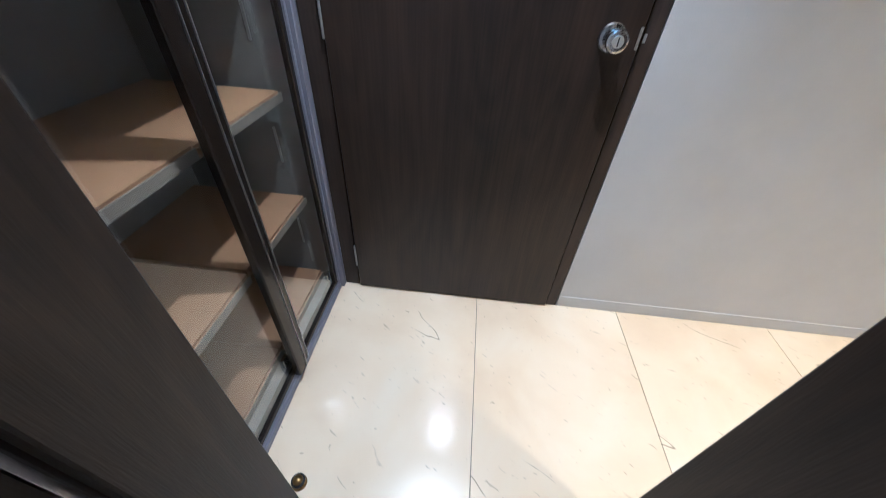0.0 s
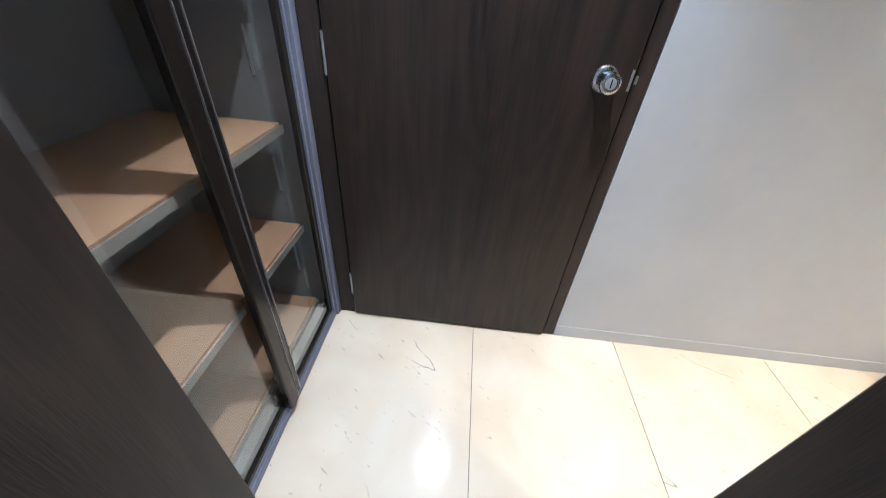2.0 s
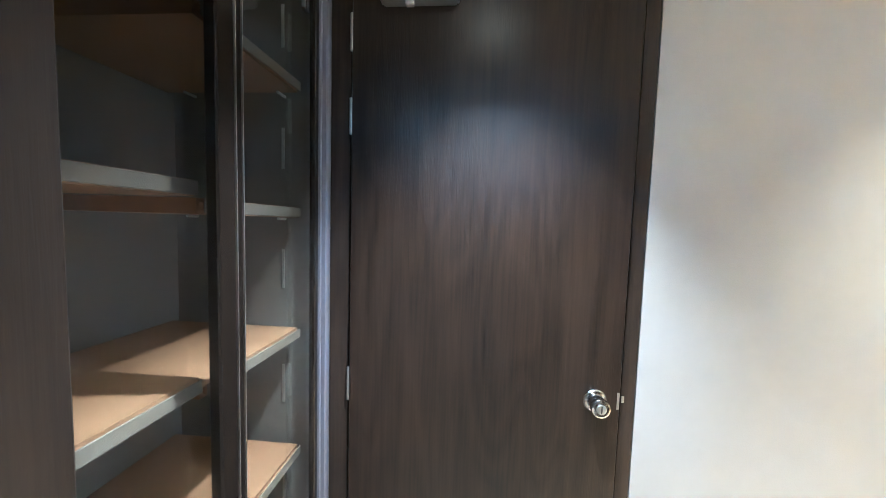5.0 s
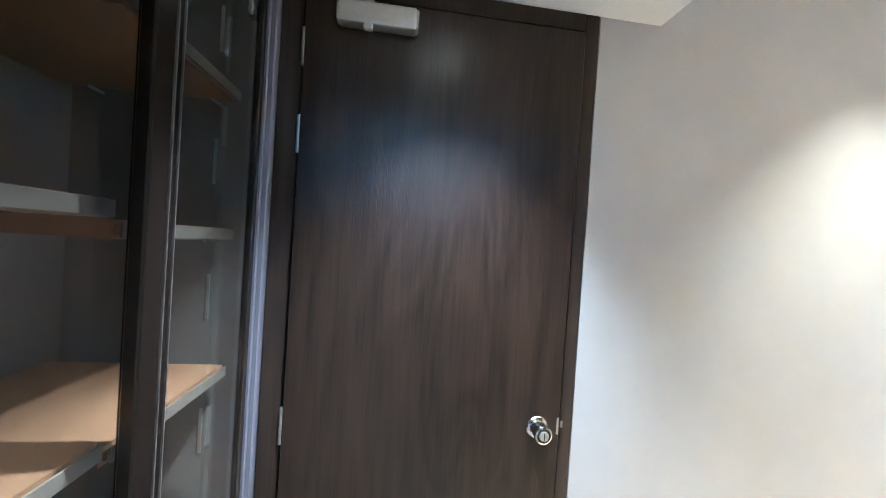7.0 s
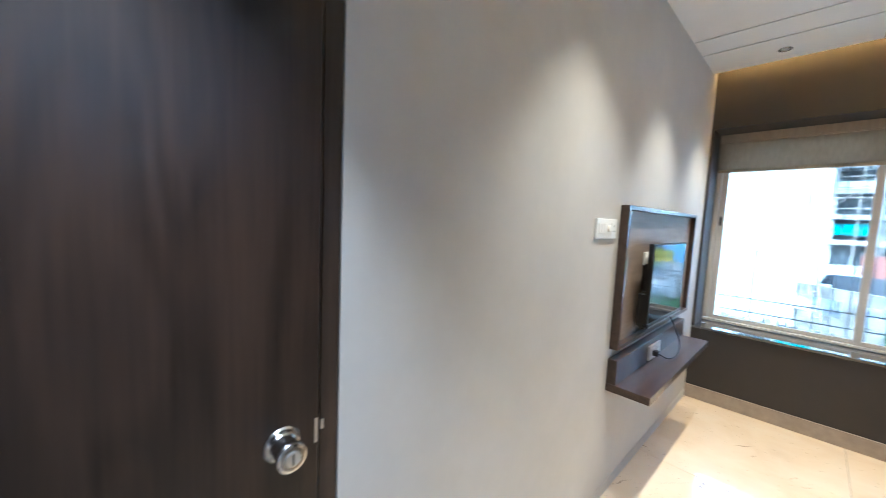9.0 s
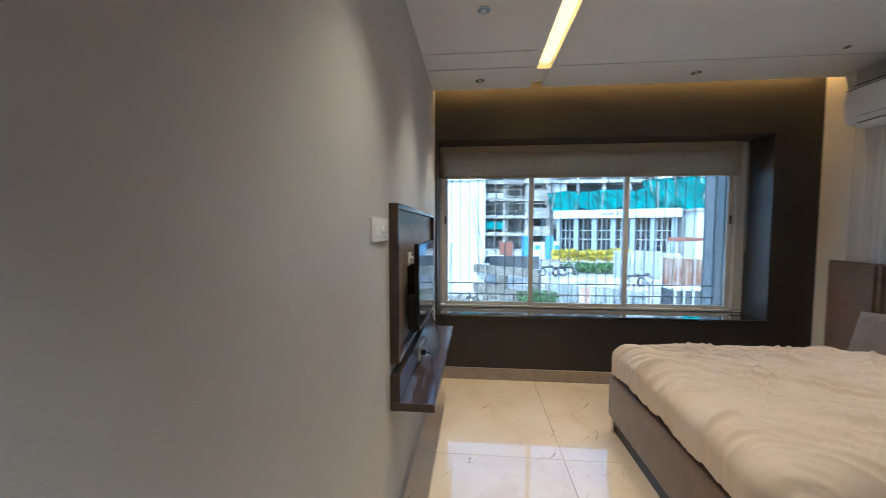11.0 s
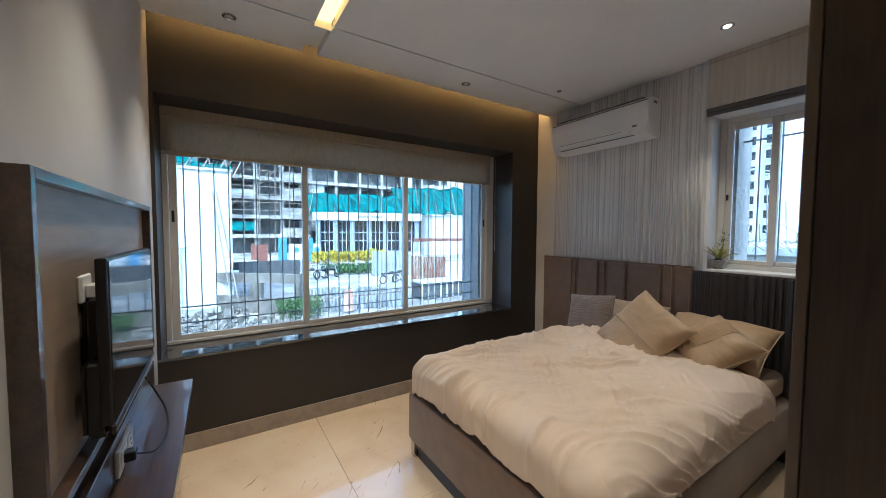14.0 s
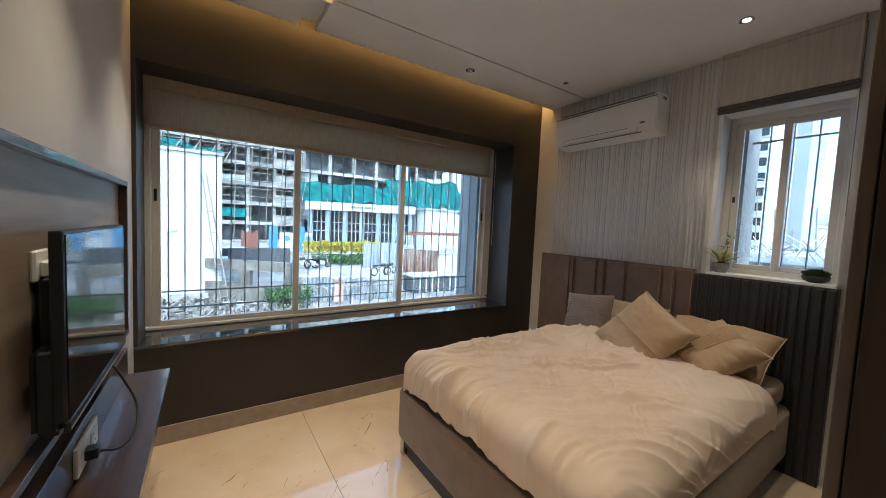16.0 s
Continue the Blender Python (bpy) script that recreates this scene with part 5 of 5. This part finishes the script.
car = thing("parked_car", "white parked hatchback car behind the charcoal board", "car")
cm = (2.4, 33.5)
bm = box(bmesh.new(), cm[0] - 1.9, cm[0] + 1.9, cm[1] - 0.8, cm[1] + 0.8, GZ + 0.3, GZ + 0.9, bevel=0.15, seg=3)
part("body", bm, WHITEWASH, car)
bm = box(bmesh.new(), cm[0] - 1.3, cm[0] + 0.9, cm[1] - 0.7, cm[1] + 0.7, GZ + 0.9, GZ + 1.5)
for v in bm.verts:
    if v.co.z > GZ + 1.2:
        v.co.x = cm[0] - 0.2 + (v.co.x - cm[0] + 0.2) * 0.7
part("cabin", bm, DARKGL, car, "dark car windows")
part("roof", B(cm[0] - 1.0, cm[0] + 0.6, cm[1] - 0.68, cm[1] + 0.68, GZ + 1.48, GZ + 1.54, bevel=0.02), WHITEWASH, car)
for dx in (-1.2, 1.2):
    for dy in (-0.8, 0.72):
        part("wheel", rod(bmesh.new(), (cm[0] + dx, cm[1] + dy, GZ + 0.32), (cm[0] + dx, cm[1] + dy + 0.08, GZ + 0.32), 0.32), BLACK, car)

# site office
of = thing("site_office", "low white-fronted site office with blue-grey columns and dark glazing", "building")
O = Matrix.Translation((13.6, 60.0, 0)) @ pose(0, 0, 0, 0, 0, -20.8)
def off(name, c, mat, parent=of):
    o = part(name, B(*c), mat, parent)
    o.matrix_world = O
    return o
off("wall", (0.3, 16.5, 1.6, 8, GZ, 3.3), CONC_SHADED)
off("glazing", (0.3, 16.5, 1.5, 1.6, GZ, 3.2), DARKGL)
off("fascia", (-0.4, 17.0, -0.4, 8, 3.2, 4.45), WHITEWASH)
off("plinth", (-0.2, 17.0, -0.3, 1.5, GZ, GZ + 0.5), CONC)
for k in range(7):
    off("column", (k * 2.65, k * 2.65 + 0.65, 0, 0.6, GZ + 0.5, 3.2), COLB)
for k in range(24):
    off("mullion", (0.5 + k * 0.68, 0.62 + k * 0.68, 1.42, 1.5, GZ + 0.5, 3.2), WHITEWASH)
for z in (-0.2, 1.2):
    off("transom", (0.3, 16.5, 1.42, 1.5, z, z + 0.14), WHITEWASH)
for k in range(11):
    if k == 5:
        continue
    off("lettering", (6.6 + k * 0.36, 6.84 + k * 0.36, -0.46, -0.4, 3.62, 4.0), SITE_BLACK)


def net(p0, p1, z0_, z1_, sag, seed, depth=4.0):
    """Wavy sagging sheet of safety net sloping back from its front edge."""
    bm = bmesh.new()
    nu, nv = 72, 12
    g_ = []
    for j in range(nv + 1):
        r = []
        for i in range(nu + 1):
            u, v = i / nu, j / nv
            x = p0[0] + (p1[0] - p0[0]) * u
            y = p0[1] + (p1[1] - p0[1]) * u + depth * v
            swag = abs(math.sin(math.pi * (2.6 * u + 0.3 * v + 0.17 * seed)))
            z = z0_ + (z1_ - z0_) * v + 0.5 * sag * noise.noise((u * 5, v * 2, seed)) - 0.9 * sag * swag * (1 - 0.8 * v) + 0.35 * sag
            y += 0.45 * noise.noise((u * 16 + v * 5, v * 1.5, seed + 4)) + 0.2 * noise.noise((u * 34, v * 3, seed))
            r.append(bm.verts.new((x, y, z)))
        g_.append(r)
    for j in range(nv):
        for i in range(nu):
            bm.faces.new((g_[j][i], g_[j][i + 1], g_[j + 1][i + 1], g_[j + 1][i]))
    bmesh.ops.solidify(bm, geom=bm.faces[:], thickness=0.03)
    return bm


for p0, p1, z0_, z1_, s_, sd_, dp in (((13.0, 61.5), (27.5, 56.5), 4.6, 7.6, 1.2, 1.0, 3.0), ((27.0, 57.0), (38.5, 51.0), 4.4, 9.0, 1.4, 2.0, 4.0), ((-6.0, 62.5), (2.4, 62.5), 9.4, 11.2, 0.8, 3.0, 2.0)):
    nt_ = thing("safety_net", "sagging turquoise safety net slung from the scaffold", "safety net")
    part("sheet", net(p0, p1, z0_, z1_, s_, sd_, dp), NET, nt_, smooth=True)
    for k in range(5):
        f = k / 4
        x, y = p0[0] + (p1[0] - p0[0]) * f, p0[1] + (p1[1] - p0[1]) * f
        part("strut", rod(bmesh.new(), (x, y, z0_ - 0.1), (x + 1.4, y + dp, z1_ + 1.2), 0.07, seg=5), POLE, nt_)


def frame_building(name, label, x0, x1, y0, depth, floors, bays, fh=3.3, z0_=GZ, seed=0):
    r = random.Random(seed)
    b = thing(name, label, "building")
    # solid block, coloured dark for the shade inside the open floors
    part("shaded_interior", B(x0 + 0.8, x1 - 0.8, y0 + 3.0, y0 + depth, z0_, z0_ + floors * fh), CONC_SHADED, b)
    for f in range(floors + 1):
        part("floor_slab", B(x0 - 0.5, x1 + 0.5, y0 - 0.6, y0 + depth, z0_ + f * fh - 0.28, z0_ + f * fh + 0.28), CONC, b)
    for k in range(bays + 1):
        x = x0 + (x1 - x0) * k / bays
        part("column", B(x - 0.28, x + 0.28, y0, y0 + 0.6, z0_, z0_ + floors * fh), CONC, b)
    for f in range(floors):
        for k in range(bays):
            xa, xb = x0 + (x1 - x0) * k / bays + 0.28, x0 + (x1 - x0) * (k + 1) / bays - 0.28
            zz = z0_ + f * fh + 0.28
            c = r.random()
            if c < 0.45:
                part("parapet", B(xa, xb, y0 + 0.1, y0 + 0.3, zz, zz + r.uniform(0.8, 1.5)), CONC if r.random() < 0.7 else WHITEWASH, b)
            elif c < 0.6:
                part("infill_wall", B(xa, xa + (xb - xa) * 0.55, y0 + 0.1, y0 + 0.3, zz, zz + fh - 0.57), SHEETM if r.random() < 0.4 else CONC, b)
            elif c < 0.68:
                part("net_panel", B(xa, xb, y0 - 0.02, y0 + 0.05, zz + 0.6, zz + 2.0), NET, b)
    return b


frame_building("unfinished_block", "multi-storey concrete frame building under construction", -6, 13.5, 66, 16, 9, 5, 3.1, seed=5)
frame_building("unfinished_block", "tall concrete frame building with open floors", 15, 48, 70, 18, 9, 7, 4.3, seed=8)
sc = thing("scaffold", "bamboo scaffold in front of the concrete building", "scaffold")
for k in range(9):
    x = -5 + k * 2.2
    part("upright", rod(bmesh.new(), (x, 64.2, GZ), (x + 0.2, 64.2, 16), 0.07, seg=5), POLE, sc)
for k in range(9):
    part("ledger", rod(bmesh.new(), (-6, 64.1, 4.6 + k * 1.25), (14, 64.1, 4.7 + k * 1.25), 0.06, seg=5), POLE, sc)
for k in range(8):
    x = -5 + k * 2.2
    part("brace", rod(bmesh.new(), (x, 64.0, 4.6 + (k % 3) * 2), (x + 4, 64.0, 9.0 + (k % 3) * 2), 0.05, seg=5), POLE, sc)
for x, w_, m_ in ((6.1, 0.9, BLUE), (7.2, 1.6, WHITEWASH), (9.0, 0.9, BLUE), (9.9, 0.8, WHITEWASH), (3.4, 1.6, REDP)):
    sg = thing("site_sign", "painted sheet-metal site sign on posts", "sign")
    part("board", B(x, x + w_, 45.0, 45.1, GZ + 0.3, GZ + (3.1 if m_ is BLUE else 2.4)), m_, sg)
    if m_ is WHITEWASH:
        part("emblem", rod(bmesh.new(), (x + w_ / 2, 44.93, GZ + 1.75), (x + w_ / 2, 45.0, GZ + 1.75), 0.32), BLUE, sg, "blue round emblem")
    for dx in (0.1, w_ - 0.2):
        part("post", B(x + dx, x + dx + 0.1, 45.1, 45.2, GZ, GZ + 2.6), POLE, sg)
rr_ = thing("red_railing", "red-brown railing in front of the office forecourt", "railing")
part("top_rail", B(20.5, 31, 39.8, 40.0, 0.2, 0.6), REDP, rr_)
for k in range(14):
    part("post", B(20.6 + k * 0.78, 20.7 + k * 0.78, 39.85, 39.95, GZ, 0.25), WHITEWASH, rr_)
fcw = thing("forecourt_wall", "white rendered forecourt building", "building")
part("wall", B(30.5, 44, 52, 58, GZ, 4.0), WHITEWASH, fcw)
part("roof_edge", B(30.2, 44.3, 51.7, 58, 4.0, 4.3), CONC, fcw)

# towers and sheds seen through the small window
def tower(name, label, x0, x1, y0, y1, top, mat, floors):
    tw = thing(name, label, "building")
    part("wall", B(x0, x1, y0, y1, GZ, top), mat, tw)
    part("roof", B(x0 - 0.4, x1 + 0.4, y0 - 0.4, y1 + 0.4, top, top + 0.8), mat, tw)
    for f in range(floors):
        z = GZ + 4 + f * (top - GZ - 5) / floors
        for y in (y0 + (y1 - y0) * 0.18, y0 + (y1 - y0) * 0.62):
            w_ = part("window", B(x0 - 0.08, x0 + 0.1, y, y + 1.3, z, z + 1.5), DARKGL, tw, "dark window")
            part("sill", B(x0 - 0.35, x0, y - 0.2, y + 1.5, z - 0.25, z - 0.05), mat, w_)
            part("hood", B(x0 - 0.45, x0, y - 0.2, y + 1.5, z + 1.55, z + 1.7), mat, w_)
    return tw


tower("apartment_tower", "pale high-rise apartment tower with dark windows", 88, 100, 23.0, 29.5, 42, TOWER, 14)
tower("grey_tower", "plain blue-grey high-rise tower", 108, 122, 22.3, 27.6, 60, TOWER_D, 0)
tower("apartment_tower", "far pale apartment block in the haze", 210, 225, 40, 47, 28, TOWER, 6)
tower("apartment_tower", "low far block in the haze", 150, 165, 26.5, 33, 6, TOWER, 2)
sh = thing("site_shed", "long low grey shed roof beside the site", "shed")
part("wall", B(40, 60, 2, 20, GZ, -0.4), CONC, sh)
part("roof", B(39.4, 60, 1.5, 20.5, -0.4, 0.3), SHEETM, sh)
ss = thing("steel_scaffold", "tangle of pale steel scaffold on the shed", "scaffold")
for k in range(130):
    y = orng.uniform(5, 16)
    z = orng.uniform(-0.3, 1.6) * orng.random()
    part("pole", rod(bmesh.new(), (38 + orng.random(), y, z), (38 + orng.random(), y + orng.uniform(-1.6, 1.6), z + orng.uniform(0.3, 1.5)), 0.035, seg=4), SHEETM if k % 3 else POLE, ss)
for k in range(8):
    y = 6 + k * 1.3
    part("mast", rod(bmesh.new(), (42, y, 0), (42, y + 0.2, orng.uniform(2.0, 6.5)), 0.05, seg=4), POLE, ss)
lp_ = thing("street_lamp", "tall grey street lamp", "street lamp")
part("pole", rod(bmesh.new(), (40, 11.5, GZ), (40, 11.5, 6.6), 0.09, 0.06, seg=8), SHEETM, lp_)
part("arm", rod(bmesh.new(), (40, 11.5, 6.6), (40, 13.2, 7.0), 0.04, seg=6), SHEETM, lp_)
part("lamp_head", B(39.85, 40.15, 12.9, 13.7, 6.95, 7.1, bevel=0.03), WHITEWASH, lp_)
bm = leaves(2600, 62, 70, 8, 24, GZ, 0.7, 0.4)
tagged(part("far_trees", bm, SHRUB), "far dark tree line beyond the sheds", "trees", kind="stuff")
